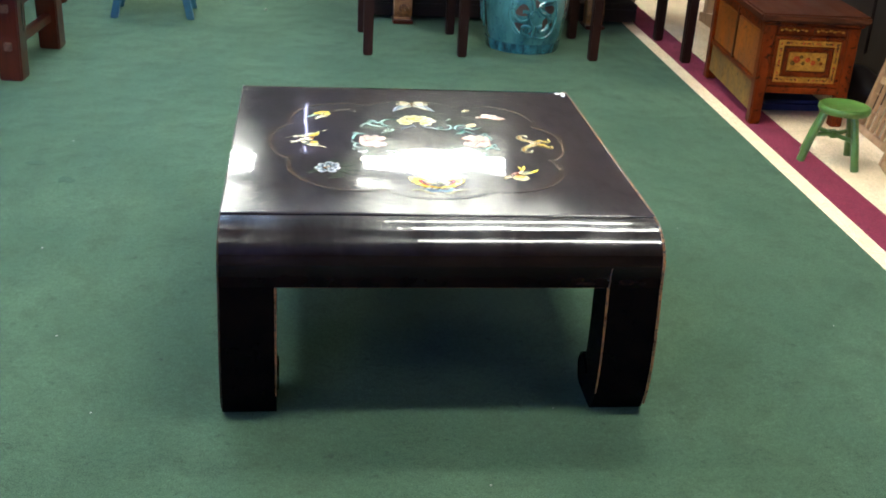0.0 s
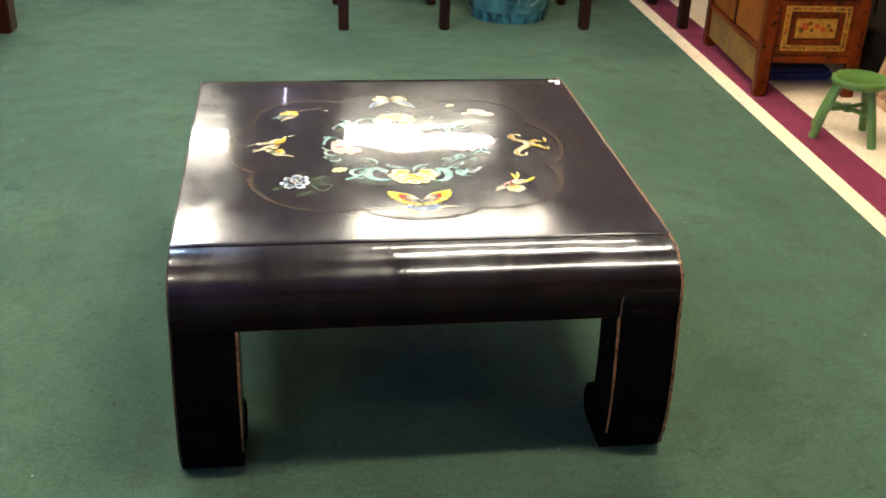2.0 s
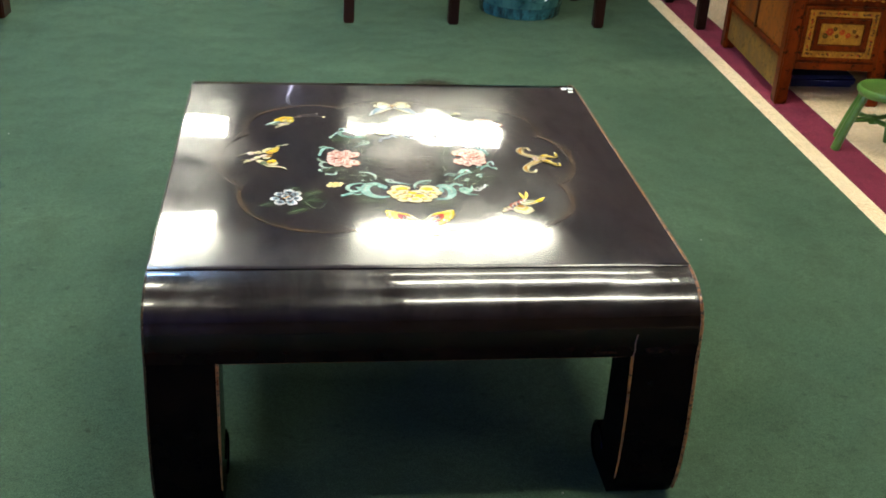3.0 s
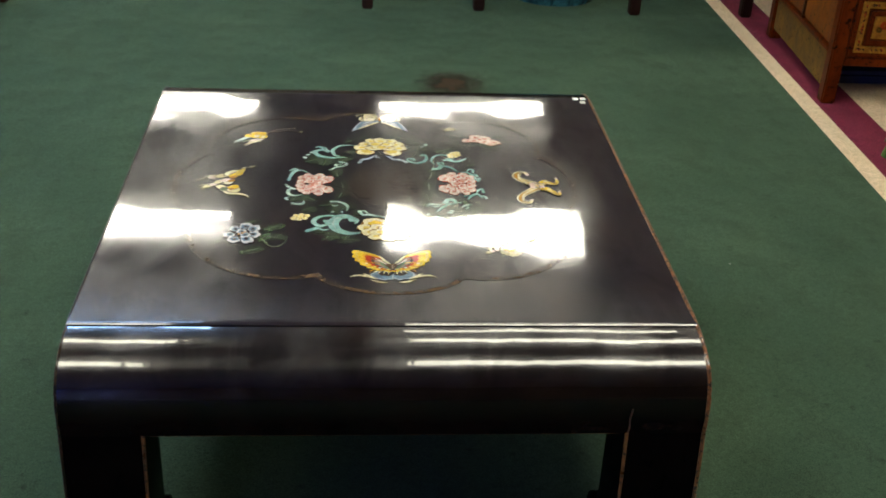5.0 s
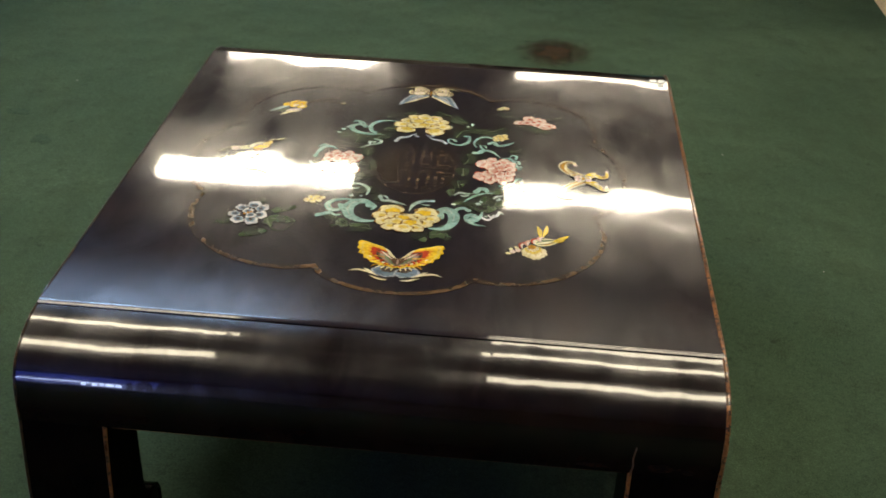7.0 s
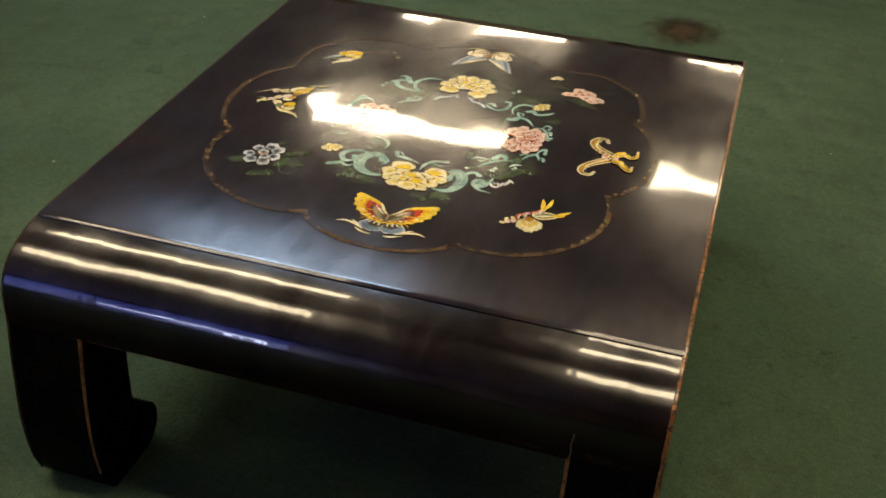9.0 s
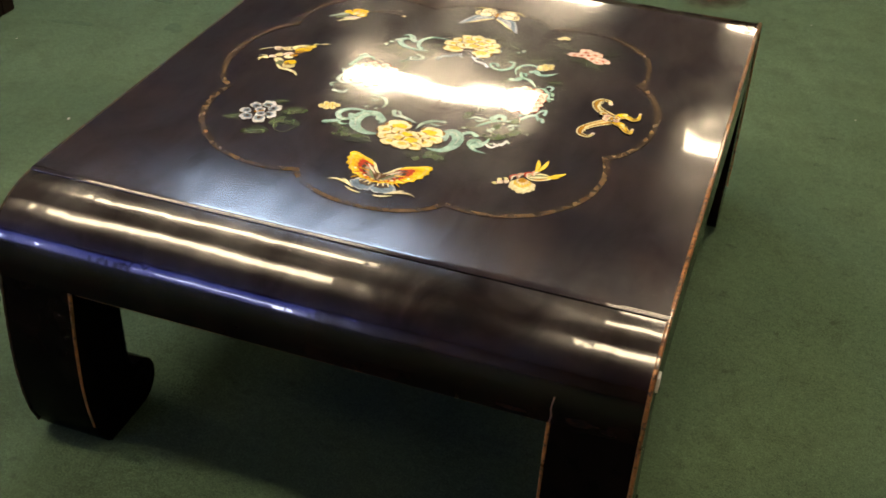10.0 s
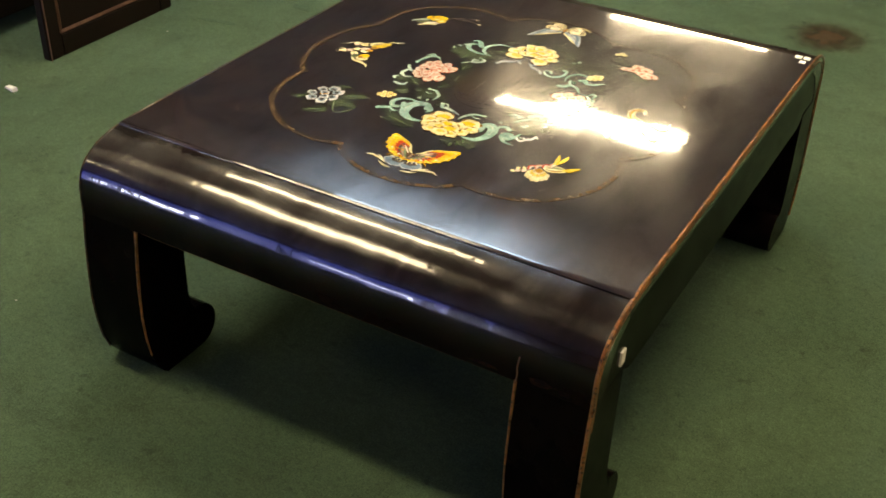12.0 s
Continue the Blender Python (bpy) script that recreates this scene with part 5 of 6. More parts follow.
# the turquoise drum stool
drum = thing("garden_stool", place(0.845, 3.09, 0, 10), "turquoise glazed ceramic drum stool with pierced scrolls", "stool")
body_line = [(0.150, 0.004), (0.192, 0.0), (0.196, 0.012), (0.200, 0.05), (0.212, 0.10), (0.222, 0.16), (0.228, 0.22), (0.228, 0.28), (0.222, 0.34), (0.208, 0.40), (0.192, 0.44), (0.185, 0.452), (0.13, 0.458)]


def drum_radius(z):
    for (r0, z0), (r1, z1) in zip(body_line[2:], body_line[3:]):
        if z0 <= z <= z1:
            return r0 + (r1 - r0) * (z - z0) / (z1 - z0)
    return 0.2


part("body", turned(body_line, 64), GLAZE, drum, "turquoise glazed body", True)
part("foot_band", turned([(0.150, 0.002), (0.1965, -0.0), (0.2005, 0.012), (0.2035, 0.045), (0.2045, 0.052), (0.15, 0.052)], 64), GLAZE_BLUE, drum, "dark blue run glaze", True)


def drum_line(pts, radius, name, material, proud=0.002, flat=1.0):
    """A moulding laid on the drum from (angle in degrees, height) pairs."""
    line = [(radians(p.x), p.y) for p in smooth_line([(a, z * 1.0, 0) for a, z in pts], 6)]
    part(name, tube([((drum_radius(z) + proud) * math.cos(a), (drum_radius(z) + proud) * math.sin(a), z) for a, z in line], radius, 8, flat=flat), material, drum, "", True)


def drum_hole_shade(a, z, da, dz, turn):
    """A dark patch laid on the wall, coloured like the shade inside a pierced opening."""
    b = bmesh.new()
    ring = []
    for k in range(16):
        w = 2 * math.pi * k / 16
        u, v = da * math.cos(w), dz * math.sin(w) * (1 + 0.4 * math.cos(w))
        aa, zz = radians(a + u * math.cos(turn) - v * math.sin(turn) * 250), z + u * math.sin(turn) / 250 + v * math.cos(turn)
        ring.append(b.verts.new(((drum_radius(zz) + 0.0015) * math.cos(aa), (drum_radius(zz) + 0.0015) * math.sin(aa), zz)))
    mid = b.verts.new(sum((v.co for v in ring), Vector()) / 16)
    for k in range(16):
        b.faces.new((mid, ring[k], ring[(k + 1) % 16]))
    bmesh.ops.recalc_face_normals(b, faces=b.faces[:])
    part("hole_patch", b, HOLE_SHADE, drum, "dark patch painted for the shade in a pierced hole")


for turn in (0, 120, 240):
    a = turn - 97
    for da, z, w, hgt, tilt in ((-17, 0.235, 9, 0.030, 0.4), (-20, 0.150, 8, 0.022, -0.6), (18, 0.165, 8, 0.032, 0.9), (20, 0.245, 8, 0.020, -0.3), (0, 0.270, 6, 0.020, 0.5), (-2, 0.120, 5, 0.012, 0.2)):
        drum_hole_shade(a + da, z, w, hgt, tilt)
    drum_line([(a - 30, 0.30), (a - 34, 0.22), (a - 28, 0.13), (a - 12, 0.092), (a, 0.098), (a + 14, 0.088), (a + 28, 0.12), (a + 33, 0.20), (a + 29, 0.30)], 0.0055, "rim", GLAZE)
    drum_line([(a - 24, 0.27), (a - 28, 0.22), (a - 20, 0.18), (a - 9, 0.19), (a - 8, 0.225), (a - 14, 0.235)], 0.010, "scroll", GLAZE)
    drum_line([(a - 8, 0.10), (a - 16, 0.118), (a - 14, 0.155), (a - 6, 0.150), (a - 6, 0.125)], 0.010, "scroll", GLAZE)
    drum_line([(a + 24, 0.29), (a + 10, 0.275), (a + 6, 0.245), (a + 16, 0.215), (a + 22, 0.185), (a + 18, 0.14), (a + 9, 0.125), (a + 6, 0.15), (a + 11, 0.158)], 0.012, "scroll", GLAZE)
    drum_line([(a - 4, 0.30), (a - 2, 0.24), (a - 6, 0.20), (a, 0.15), (a - 1, 0.10)], 0.011, "scroll", GLAZE)
    drum_line([(a - 30, 0.17), (a - 22, 0.125), (a - 14, 0.104)], 0.008, "scroll", GLAZE)

# the dark altar table with carved feet behind
altar = thing("altar_table", place(0.17, 3.53, 0, 0), "long dark altar table on gilt carved scroll feet", "altar table")
part("tabletop", box(-0.25, 1.55, -0.02, 0.46, 0.84, 0.90, 0.008), BLACK_WOOD, altar)
part("shelf", box(-0.15, 1.45, 0.08, 0.42, 0.10, 0.13, 0.004), BLACK_WOOD, altar)
part("back_board", box(-0.15, 1.45, 0.40, 0.43, 0.03, 0.84, 0.004), BLACK_WOOD, altar)
# Black board added between the feet, standing in for the shade under the altar.
part("shade_board", box(-0.15, 1.45, 0.085, 0.10, 0.022, 0.099, 0.003), BLACK_WOOD, altar)
for x in (0.06, 1.18):
    line = [(0.0, 0.0), (0.09, 0.0), (0.10, 0.02), (0.085, 0.035), (0.10, 0.06), (0.105, 0.10), (0.09, 0.15), (0.085, 0.84), (0.0, 0.84), (0.0, 0.15), (-0.02, 0.10), (-0.015, 0.06), (0.0, 0.035), (-0.008, 0.02)]
    for y in (0.03, 0.36):
        b = extruded([(yy + y - 0.03, z) for yy, z in line], x - 0.05, x + 0.05, 0.006)
        f = part("carved_leg", b, GILT_CARVING, altar, "gilt carved leg", True)
        ring = [(x + 0.026 * (1 - 0.06 * k) * math.cos(k * 0.55), y - 0.048, 0.085 + 0.03 * (1 - 0.06 * k) * math.sin(k * 0.55)) for k in range(15)]
        part("scroll_relief", tube(ring, 0.007, 6), GILT_CARVING, f, "", True)
        part("foot_block", box(x - 0.058, x + 0.058, y - 0.06, y + 0.09, 0.0, 0.022, 0.004), RED_WOOD, f)

# the red-brown bench
bench = thing("bench", place(-1.605, 2.235, 0, -5.0), "heavy red-brown wooden bench with square legs and through-tenoned stretchers", "bench")
part("seat", box(-0.62, 0.10, -0.12, 0.72, 0.44, 0.49, 0.008), RED_WOOD, bench)
for x in (0, -0.5):
    for y in (0, 0.57):
        b = box(x - 0.05, x + 0.05, y - 0.05, y + 0.05, 0, 0.44, 0.006)
        for v in b.verts:
            v.co.y += (0.02 if y == 0 else -0.02) * (v.co.z / 0.44)
            v.co.x += (-0.0 if x == 0 else 0.02) * (v.co.z / 0.44)
        part("leg", b, RED_WOOD, bench)
    part("stretcher", box(x - 0.02, x + 0.02, 0.045, 0.53, 0.135, 0.175, 0.004), RED_WOOD, bench)
    part("rail", box(x - 0.02, x + 0.02, 0.045, 0.53, 0.300, 0.345, 0.004), RED_WOOD, bench)
    for z in (0.155, 0.322):
        part("tenon", box(x - 0.016, x + 0.016, -0.062, -0.04, z - 0.018, z + 0.018, 0.003), TENON_END, bench, "pale tenon end")
part("apron", box(-0.46, -0.04, -0.02, 0.02, 0.35, 0.44, 0.004), RED_WOOD, bench)

# the blue stool
blue = thing("stool", place(-1.155, 3.46, 0, 2), "blue painted wooden stool on splayed square legs", "stool")
part("seat", box(-0.19, 0.19, -0.05, 0.33, 0.42, 0.45, 0.006), BLUE_PAINT, blue)
for sx in (-1, 1):
    for y, sy in ((0.0, -1), (0.28, 1)):
        b = box(-0.02, 0.02, -0.02, 0.02, 0, 0.42, 0.004)
        for v in b.verts:
            v.co.x += sx * (0.205 - 0.09 * v.co.z / 0.42)
            v.co.y += y - sy * 0.05 * v.co.z / 0.42
        part("leg", b, BLUE_PAINT, blue)
part("stretcher", box(-0.16, 0.16, -0.0, 0.024, 0.20, 0.23, 0.003), BLUE_PAINT, blue)

# a brown turned foot of a stand farther back
stand = thing("plant_stand", place(-1.71, 3.79, 0, 0), "brown wooden plant stand on club feet", "stand")
for x in (0, -0.34):
    for y in (0, 0.34):
        part("leg", turned([(0.028, 0.0), (0.04, 0.012), (0.045, 0.03), (0.038, 0.055), (0.024, 0.08), (0.022, 0.60)], 20), RED_WOOD, stand, "", True).matrix_basis = pose(x, y, 0)
part("tabletop", box(-0.40, 0.06, -0.06, 0.40, 0.60, 0.63, 0.005), RED_WOOD, stand)

# ---- the painted chest and what stands beside it ----
CW, CL = 0.425, 0.79
chest = thing("chest", place(1.640, 1.780, 0, -3.8), "old orange-brown wooden chest painted with yellow borders and flowers", "chest")
part("body", box(0.012, CW - 0.012, 0.012, CL - 0.012, 0.16, 0.452, 0.003), CHEST_WOOD, chest)
lid = part("lid", box(-0.028, CW + 0.028, -0.028, CL + 0.028, 0.466, 0.502, 0.008), CHEST_TOP, chest, "worn dark brown lid")
part("lid_moulding", box(-0.012, CW + 0.012, -0.012, CL + 0.012, 0.450, 0.467, 0.005), CHEST_WOOD, chest)
for x in (0.026, CW - 0.026):
    for y in (0.026, CL - 0.026):
        b = box(x - 0.026, x + 0.026, y - 0.026, y + 0.026, 0, 0.452, 0.005)
        part("corner_post", b, CHEST_WOOD, chest)
for y in (0.004, CL - 0.016):
    part("bottom_rail", box(0.053, CW - 0.053, y, y + 0.012, 0.145, 0.178, 0.003), CHEST_WOOD, chest)
part("front_rail", box(0.002, 0.02, 0.053, CL - 0.053, 0.178, 0.200, 0.004), CHEST_WOOD, chest, "worn front rail")
part("front_apron", box(0.010, 0.024, 0.053, CL - 0.053, 0.045, 0.178, 0.003), CHEST_APRON, chest, "worn olive-painted apron")
for k in range(2):
    y0 = 0.060 + k * (CL - 0.12) / 2
    y1 = y0 + (CL - 0.12) / 2 - 0.012
    part("front_panel", box(0.006, 0.016, y0, y1, 0.208, 0.405, 0.004), CHEST_PANEL, chest, "worn ochre panel")
    part("drawer_front", box(0.004, 0.016, y0, y1, 0.412, 0.446, 0.003), CHEST_WOOD, chest)
part("front_stile", box(0.001, 0.018, CL / 2 - 0.012, CL / 2 + 0.008, 0.20, 0.45, 0.003), CHEST_TOP, chest)


def frame_on_end(name, x0, x1, z0, z1, w, proud, material, label=""):
    """A rectangular painted frame on the chest's end."""
    b = bmesh.new()
    for a, c, d, e in ((x0, x1, z1 - w, z1), (x0, x1, z0, z0 + w), (x0, x0 + w, z0 + w, z1 - w), (x1 - w, x1, z0 + w, z1 - w)):
        box(a, c, -proud, 0.011, d, e, 0, b)
    return part(name, b, material, chest, label)


part("end_panel", box(0.054, CW - 0.054, 0.004, 0.012, 0.180, 0.400, 0), CHEST_WOOD, chest)
frame_on_end("red_frame", 0.060, CW - 0.060, 0.186, 0.396, 0.012, -0.0005, CHEST_WOOD, "red painted frame")
frame_on_end("yellow_frame", 0.076, CW - 0.076, 0.198, 0.384, 0.024, -0.001, CHEST_YELLOW, "ochre painted border with dark leaves")
frame_on_end("inner_frame", 0.108, CW - 0.108, 0.230, 0.352, 0.016, 0.002, CHEST_WOOD, "raised red-brown frame")
part("flower_panel", box(0.128, CW - 0.128, 0.001, 0.012, 0.250, 0.332, 0.002), CHEST_YELLOW, chest, "ochre panel with painted flowers")
rnd = random.Random(5)
for k in range(96):
    # dark leaves of the garland on the ochre border
    t = rnd.random() * 4
    side, u = int(t), t % 1
    x = (0.08 + u * (CW - 0.16)) if side < 2 else (0.088 if side == 2 else CW - 0.088)
    z = (0.210 if side == 0 else 0.372) if side < 2 else 0.21 + u * 0.16
    b = bmesh.new()
    bmesh.ops.create_icosphere(b, subdivisions=1, radius=1.0)
    bmesh.ops.transform(b, matrix=pose(x, 0.0, z, 0, rnd.uniform(0, 180), 0) @ Matrix.Diagonal((rnd.uniform(0.004, 0.010), 0.0022, rnd.uniform(0.0015, 0.0040), 1)), verts=b.verts)
    part("border_leaf", b, CHEST_DARK if k % 3 else CHEST_RED, chest)
for x, z, s, mat in ((0.165, 0.300, 0.017, CHEST_RED), (0.150, 0.284, 0.012, CHEST_LEAF), (0.195, 0.284, 0.009, CHEST_LEAF), (0.215, 0.300, 0.012, CHEST_RED), (0.240, 0.288, 0.012, CHEST_RED), (0.262, 0.304, 0.009, CHEST_LEAF), (0.275, 0.286, 0.008, CHEST_WOOD), (0.185, 0.312, 0.009, CHEST_LEAF)):
    b = bmesh.new()
    for k in range(6):
        a = k * math.pi / 3
        q = bmesh.new()
        bmesh.ops.create_icosphere(q, subdivisions=1, radius=1.0)
        joined(b, q, Matrix.Translation((x + s * 0.55 * math.cos(a), 0.0015, z + s * 0.55 * math.sin(a))) @ Matrix.Diagonal((s * 0.5, 0.0022, s * 0.5, 1)))
    part("painted_flower", b, mat, chest)
for x0, x1 in ((0.062, 0.200), (0.222, CW - 0.062)):
    part("drawer_end", box(x0, x1, 0.002, 0.012, 0.408, 0.446, 0.003), CHEST_WOOD, chest)
    for k in range(7):
        b = bmesh.new()
        bmesh.ops.create_icosphere(b, subdivisions=1, radius=1.0)
        x = x0 + 0.016 + (x1 - x0 - 0.032) * k / 6
        bmesh.ops.transform(b, matrix=Matrix.Translation((x, 0.0012, 0.427 + 0.004 * (k % 2))) @ Matrix.Diagonal((0.009, 0.0022, 0.0055 - 0.001 * (k % 3), 1)), verts=b.verts)
        part("painted_spray", b, CHEST_YELLOW, chest)

cloth = box(1.75, 2.08, 1.98, 2.42, 0.0, 0.05, 0.015)
tagged(part("folded_cloth", cloth, NAVY), "folded navy cloth on the floor under the chest", "cloth")

# the small green stool
SX, SY, SZ = 1.812, 1.275, 0.250
green = thing("stool", place(SX, SY, 0, 0), "small green painted stool with a round seat and splayed legs", "stool")
part("seat", turned([(0.078, SZ - 0.034), (0.096, SZ - 0.029), (0.102, SZ - 0.018), (0.102, SZ - 0.009), (0.098, SZ - 0.002), (0.091, SZ), (0.087, SZ - 0.002), (0.0005, SZ - 0.002)], 44), GREEN_PAINT, green, "round dished seat", True)
feet = ((1.688, 1.315), (1.862, 1.185), (1.925, 1.385), (1.755, 1.44))
for fx, fy in feet:
    dx, dy = fx - SX, fy - SY
    part("leg", tube([(dx, dy, 0.0), (dx * 0.80, dy * 0.80, 0.10), (dx * 0.52, dy * 0.52, SZ - 0.034)], 0.0165, 10, taper=0.0145), GREEN_PAINT, green, "", True)
ends = [Vector(((fx - SX) * 0.78, (fy - SY) * 0.78, 0.115)) for fx, fy in feet]
cross = sum(ends, Vector()) / 4
for e in ends:
    part("stretcher", tube([e, (e + cross) / 2, cross], 0.009, 8), GREEN_PAINT, green, "", True)
part("hub", box(cross.x - 0.018, cross.x + 0.018, cross.y - 0.018, cross.y + 0.018, 0.100, 0.130, 0.005), GREEN_PAINT, green)


# carved lattice panels leaning against the dark cabinet
def lattice_panel(m, width, height, seed):
    """A bare wood fretwork panel: a frame with crossing bars and small carved blossoms."""
    t = thing("lattice_panel", m, "unpainted carved wooden lattice panel leaning on a dark cabinet", "lattice panel", "lattice panels")
    for x0, x1, z0, z1 in ((0, 0.03, 0, height), (width - 0.03, width, 0, height), (0.03, width - 0.03, 0, 0.03), (0.03, width - 0.03, height - 0.03, height)):
        part("frame", box(x0, x1, -0.014, 0.014, z0, z1, 0.004), LATTICE, t)
    r = random.Random(seed)
    cols, rows = max(3, int(width / 0.062)), int(height / 0.075)
    for c in range(1, cols):
        x = 0.03 + (width - 0.06) * c / cols
        part("upright", box(x - 0.006, x + 0.006, -0.009, 0.009, 0.03, height - 0.03, 0.002), LATTICE, t)
    for k in range(1, rows):
        z = 0.03 + (height - 0.06) * k / rows
        for c in range(cols):
            if r.random() < 0.62:
                x0 = 0.03 + (width - 0.06) * c / cols
                x1 = x0 + (width - 0.06) / cols
                part("bar", box(x0 + 0.006, x1 - 0.006, -0.008, 0.008, z - 0.006 + 0.02 * r.uniform(-1, 1), z + 0.006 + 0.02 * r.uniform(-1, 1) * 0, 0.0), LATTICE, t)
    for k in range(int(cols * rows * 0.28)):
        x = 0.03 + (width - 0.06) * r.randint(1, cols - 1) / cols
        z = 0.03 + (height - 0.06) * (r.randint(1, rows - 1) + 0.5) / rows
        b = bmesh.new()
        for j in range(5):
            a = j * 1.2566
            q = bmesh.new()
            bmesh.ops.create_icosphere(q, subdivisions=1, radius=1.0)
            joined(b, q, Matrix.Translation((x + 0.013 * math.cos(a), -0.010, z + 0.013 * math.sin(a))) @ Matrix.Diagonal((0.010, 0.008, 0.010, 1)))
        part("carved_blossom", b, LATTICE, t, "", True)
    return t


lattice_panel(Matrix.Translation((2.135, 1.745, 0)) @ pose(0, 0, 0, 0, 0, -94) @ pose(0, 0, 0, -13, 0, 0), 0.33, 0.95, 3)
lattice_panel(Matrix.Translation((2.015, 1.265, 0)) @ pose(0, 0, 0, 0, 0, -104) @ pose(0, 0, 0, -14, 0, 0), 0.42, 0.70, 8)

dark = thing("cabinet", place(2.42, 1.2, 0, -3), "tall black-brown wooden cabinet behind lattice panels", "cabinet")
part("body", box(0, 0.55, 0, 1.9, 0.10, 1.75, 0.008), BLACK_WOOD, dark)
part("plinth", box(0.02, 0.53, 0.02, 1.88, 0, 0.10, 0.004), BLACK_WOOD, dark)
for k in range(3):
    part("door", box(-0.014, 0.0, 0.04 + k * 0.61, 0.62 + k * 0.61, 0.16, 1.70, 0.005), BLACK_WOOD, dark)
    part("knob", tube([(-0.04, 0.10 + k * 0.61, 0.72), (-0.014, 0.10 + k * 0.61, 0.72)], 0.012, 10), METAL, dark, "dark metal knob", True)
bag = bmesh.new()
bmesh.ops.create_icosphere(bag, subdivisions=3, radius=1.0)
for v in bag.verts:
    k = 1 + 0.14 * noise.noise(v.co * 2.5)
    v.co = Vector((0.10 * v.co.x * k, 0.16 * v.co.y * k, max(-0.09, 0.11 * v.co.z * k) + 0.09))
bag_ob = tagged(part("bag", bag, BLACK_WOOD, None, "", True), "dark crumpled bag on the floor by a cabinet", "bag")
bag_ob.matrix_basis = pose(2.27, 2.07, 0, 0, 0, 10)

# goods at the far end of the maroon band
board = thing("board", place(1.665, 3.90, 0, 8), "light wooden board standing upright on the floor", "board")
part("plank", box(-0.012, 0.012, -0.03, 0.03, 0, 0.8, 0.003), PLANK, board)
wrapped = bmesh.new()
box(-0.04, 0.04, -0.10, 0.10, 0, 0.55, 0.012, wrapped)
tagged(part("wrapped_picture", wrapped, PALE_BLUE), "pale blue wrapped picture leaning upright on the floor", "picture").matrix_basis = pose(1.57, 4.08, 0, 0, 0, 20)
scroll_stand = thing("scroll_stand", place(2.12, 3.55, 0, 0), "carved wooden stand with a scroll foot", "stand")
part("foot", extruded([(0, 0), (0.30, 0), (0.30, 0.05), *scroll(0.04, 0.045, 0.045, 60, 260, 10)], -0.03, 0.03, 0.005), LATTICE, scroll_stand, "", True)
part("post", box(-0.025, 0.025, 0.20, 0.26, 0.05, 0.6, 0.004), LATTICE, scroll_stand)

# ---- the western side ----
leaf = thing("screen_panel", place(-1.652, 0.385, 0, 0), "dark framed wooden screen panel with a pale worn moulding", "screen")
for y0, y1, z0, z1 in ((0, 0.055, 0, 1.7), (0.480, 0.535, 0, 1.7), (0.055, 0.480, 0, 0.07), (0.055, 0.480, 1.64, 1.7)):
    part("frame", box(-0.032, 0.0, y0, y1, z0, z1, 0.004), BLACK_WOOD, leaf)
part("panel", box(-0.024, -0.012, 0.055, 0.480, 0.07, 1.64, 0), BLACK_WOOD, leaf)
part("moulding", box(-0.012, -0.002, 0.058, 0.477, 0.070, 0.079, 0.003), MOULDING, leaf, "pale worn moulding")
part("moulding", box(-0.012, -0.002, 0.058, 0.066, 0.079, 1.63, 0.003), MOULDING, leaf, "pale worn moulding")
part("edge_line", box(-0.001, 0.0015, 0.004, 0.008, 0.0, 1.69, 0), MOULDING, leaf, "worn pale edge")
west = thing("cabinet", place(-1.93, 0.30, 0, 0), "black wooden cabinet behind a screen panel", "cabinet")
part("body", box(-0.5, 0.0, 0, 0.8, 0.05, 1.5, 0.006), BLACK_WOOD, west)
for x in (-0.46, -0.04):
    for y in (0.04, 0.76):
        part("foot", box(x - 0.03, x + 0.03, y - 0.03, y + 0.03, 0, 0.05, 0.004), BLACK_WOOD, west)

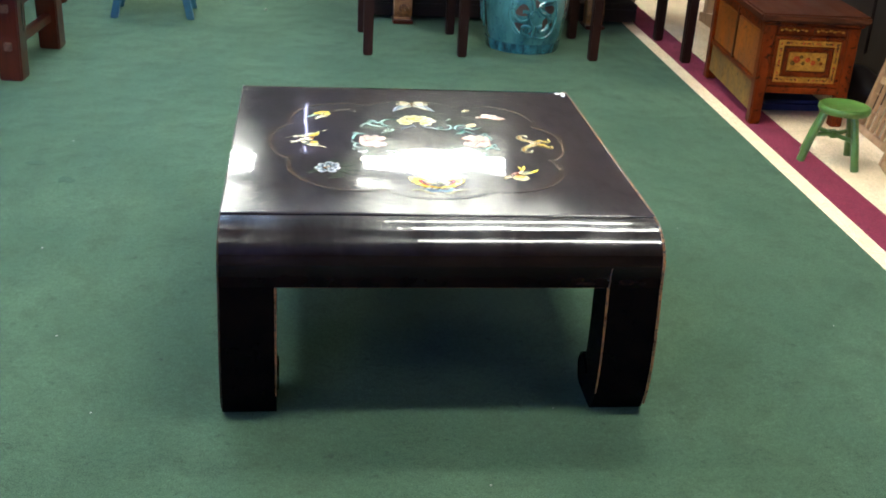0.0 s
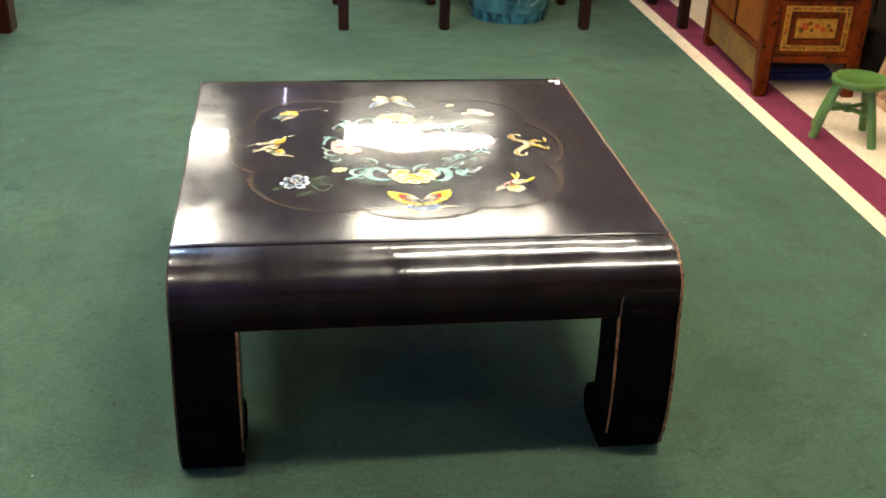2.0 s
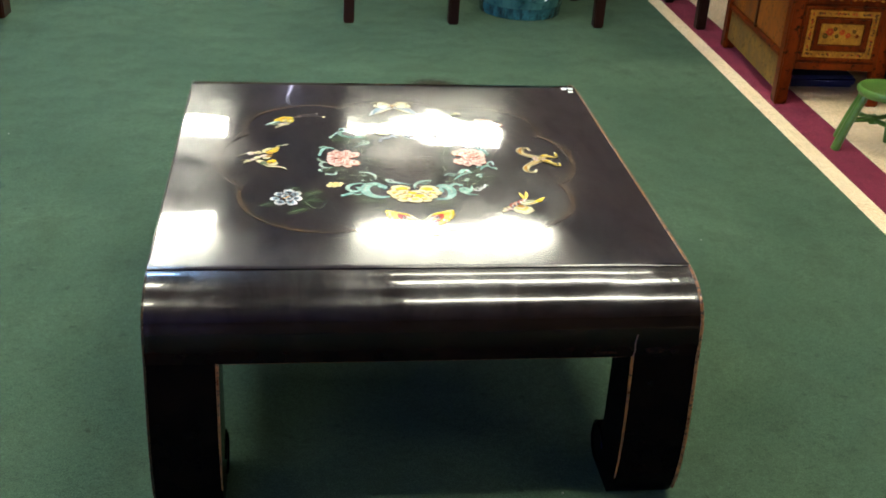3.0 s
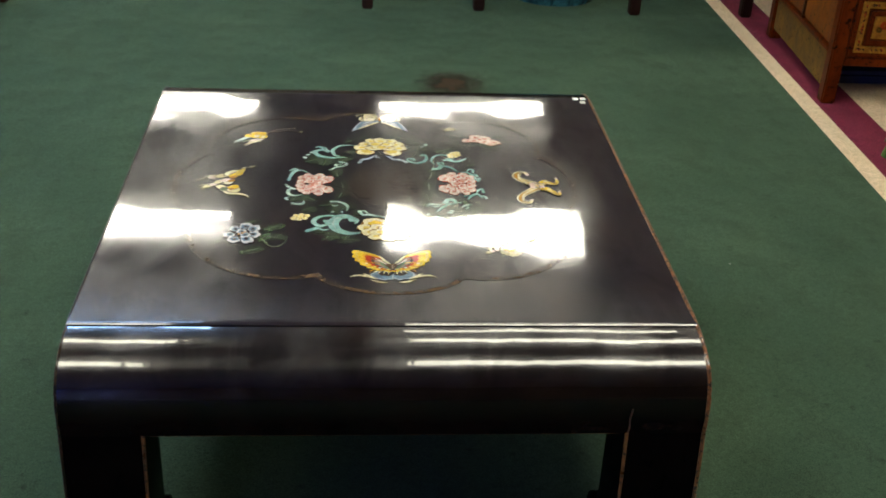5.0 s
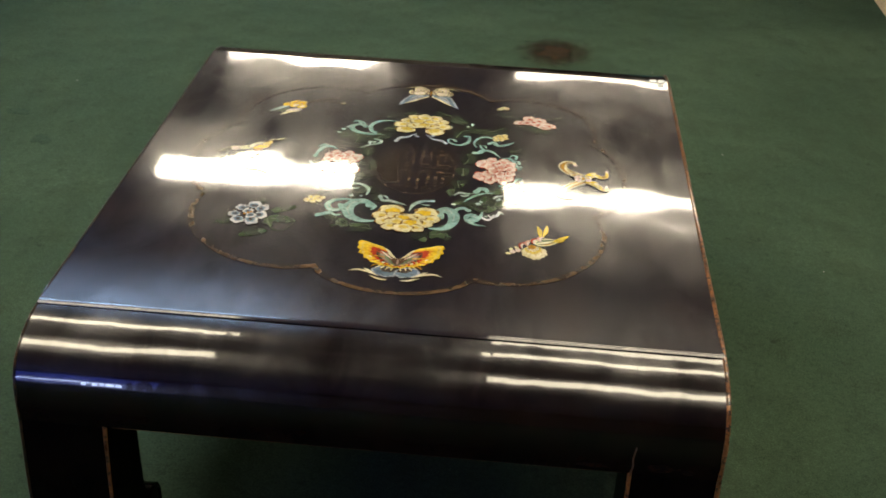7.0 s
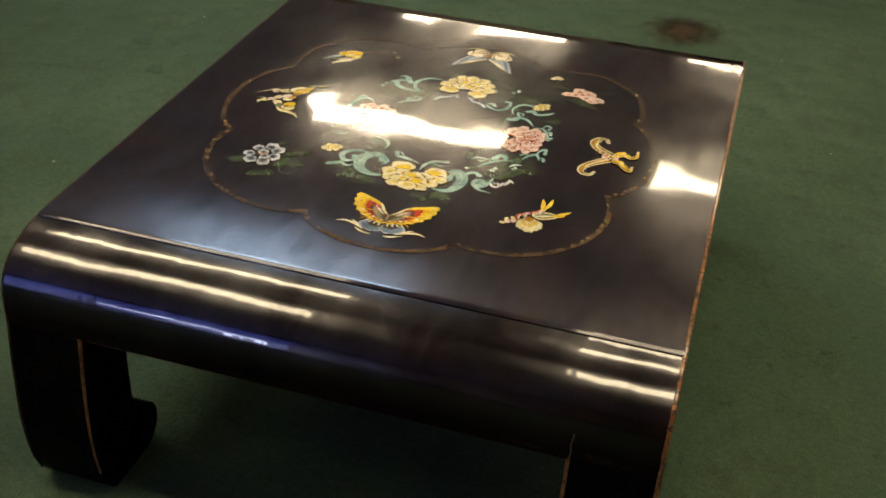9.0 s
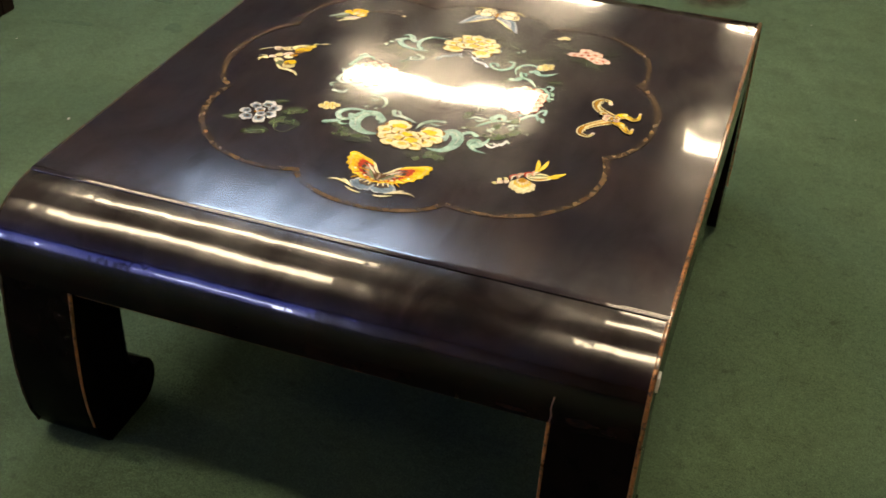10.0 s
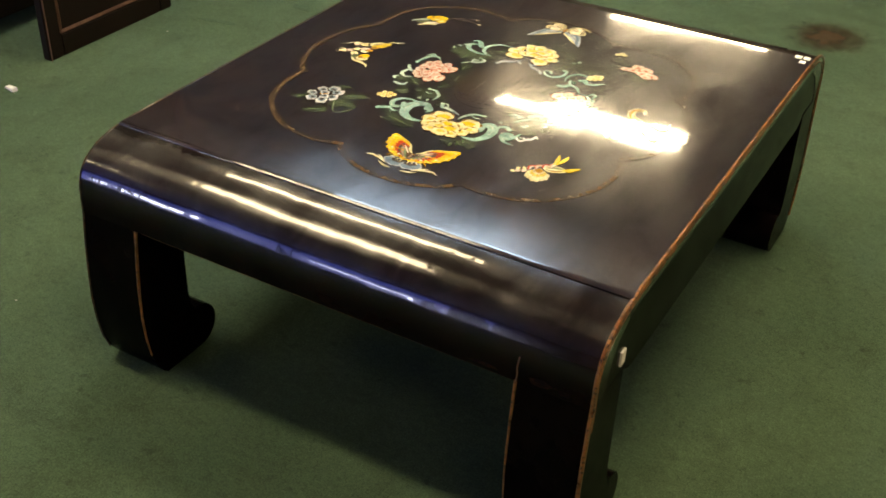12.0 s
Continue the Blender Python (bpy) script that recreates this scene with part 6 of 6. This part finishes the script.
# ---- marks and litter on the carpet ----
def flat_patch(name, x, y, rx, ry, z, material, seed, label, category, wild=0.18):
    r = random.Random(seed)
    phases = [r.uniform(0, 6.28) for _ in range(5)]
    b = bmesh.new()
    rings = []
    for scale, h in ((1.0, 0.0003), (0.985, z)):
        ring = []
        for k in range(48):
            a = 2 * math.pi * k / 48
            q = 1 + sum(wild / (j + 2) * math.sin((j + 2) * a + ph) for j, ph in enumerate(phases))
            ring.append(b.verts.new((rx * q * scale * math.cos(a), ry * q * scale * math.sin(a), h)))
        rings.append(ring)
    for k in range(48):
        b.faces.new((rings[0][k], rings[0][(k + 1) % 48], rings[1][(k + 1) % 48], rings[1][k]))
    b.faces.new(rings[1])
    ob = tagged(part(name, b, material), label, category)
    ob.matrix_basis = pose(x, y, 0, 0, 0, 12)
    return ob


flat_patch("stain", 0.295, 1.91, 0.185, 0.140, 0.0012, STAIN, 4, "dark brown stain on the green carpet", "stain")
for x, y, rx, ry, seed in ((-1.150, 0.990, 0.026, 0.030, 11), (-1.287, 1.156, 0.034, 0.022, 12), (-1.440, 0.905, 0.062, 0.012, 13)):
    flat_patch("smudge", x, y, rx, ry, 0.0010, SMUDGE, seed, "faint dark smudge trodden into the green carpet", "stain", 0.35)
scrap = bmesh.new()
box(-0.022, 0.022, -0.010, 0.010, 0.0, 0.006, 0.002, scrap)
for v in scrap.verts:
    v.co.z += 0.006 * (v.co.x > 0) * (v.co.z > 0.003)
    v.co.y *= 0.6 + 12 * abs(v.co.x)
tagged(part("paper_scrap", scrap, PAPER), "small scrap of white paper on the carpet", "paper").matrix_basis = pose(-1.605, 0.19, 0, 0, 0, -12)
LINT = random.Random(9)
for x, y, s in ((-1.11, 0.41, 0.006), (0.29, -0.515, 0.0035), (-0.96, -0.14, 0.004), (0.09, -0.82, 0.0035), (-0.81, -0.51, 0.0035), (-1.52, 0.75, 0.003), (0.62, 1.78, 0.003), (0.95, 0.6, 0.003), (-0.72, -0.9, 0.0035),
                (-1.30, 3.95, 0.012), (-1.18, 3.98, 0.010), (-0.55, 3.75, 0.012), (0.78, 1.2, 0.003), (1.2, -0.1, 0.003), (-1.2, 1.4, 0.004), (0.02, 1.75, 0.003)):
    b = bmesh.new()
    bmesh.ops.create_icosphere(b, subdivisions=1, radius=1.0)
    bmesh.ops.transform(b, matrix=Matrix.Translation((0, 0, s * 0.45)) @ Matrix.Diagonal((s, s * 0.6, s * 0.5, 1)), verts=b.verts)
    tagged(part("lint", b, FLUFF), "tiny pale fleck of lint on the carpet", "lint", "carpet litter").matrix_basis = pose(x, y, 0, 0, 0, LINT.uniform(0, 180))
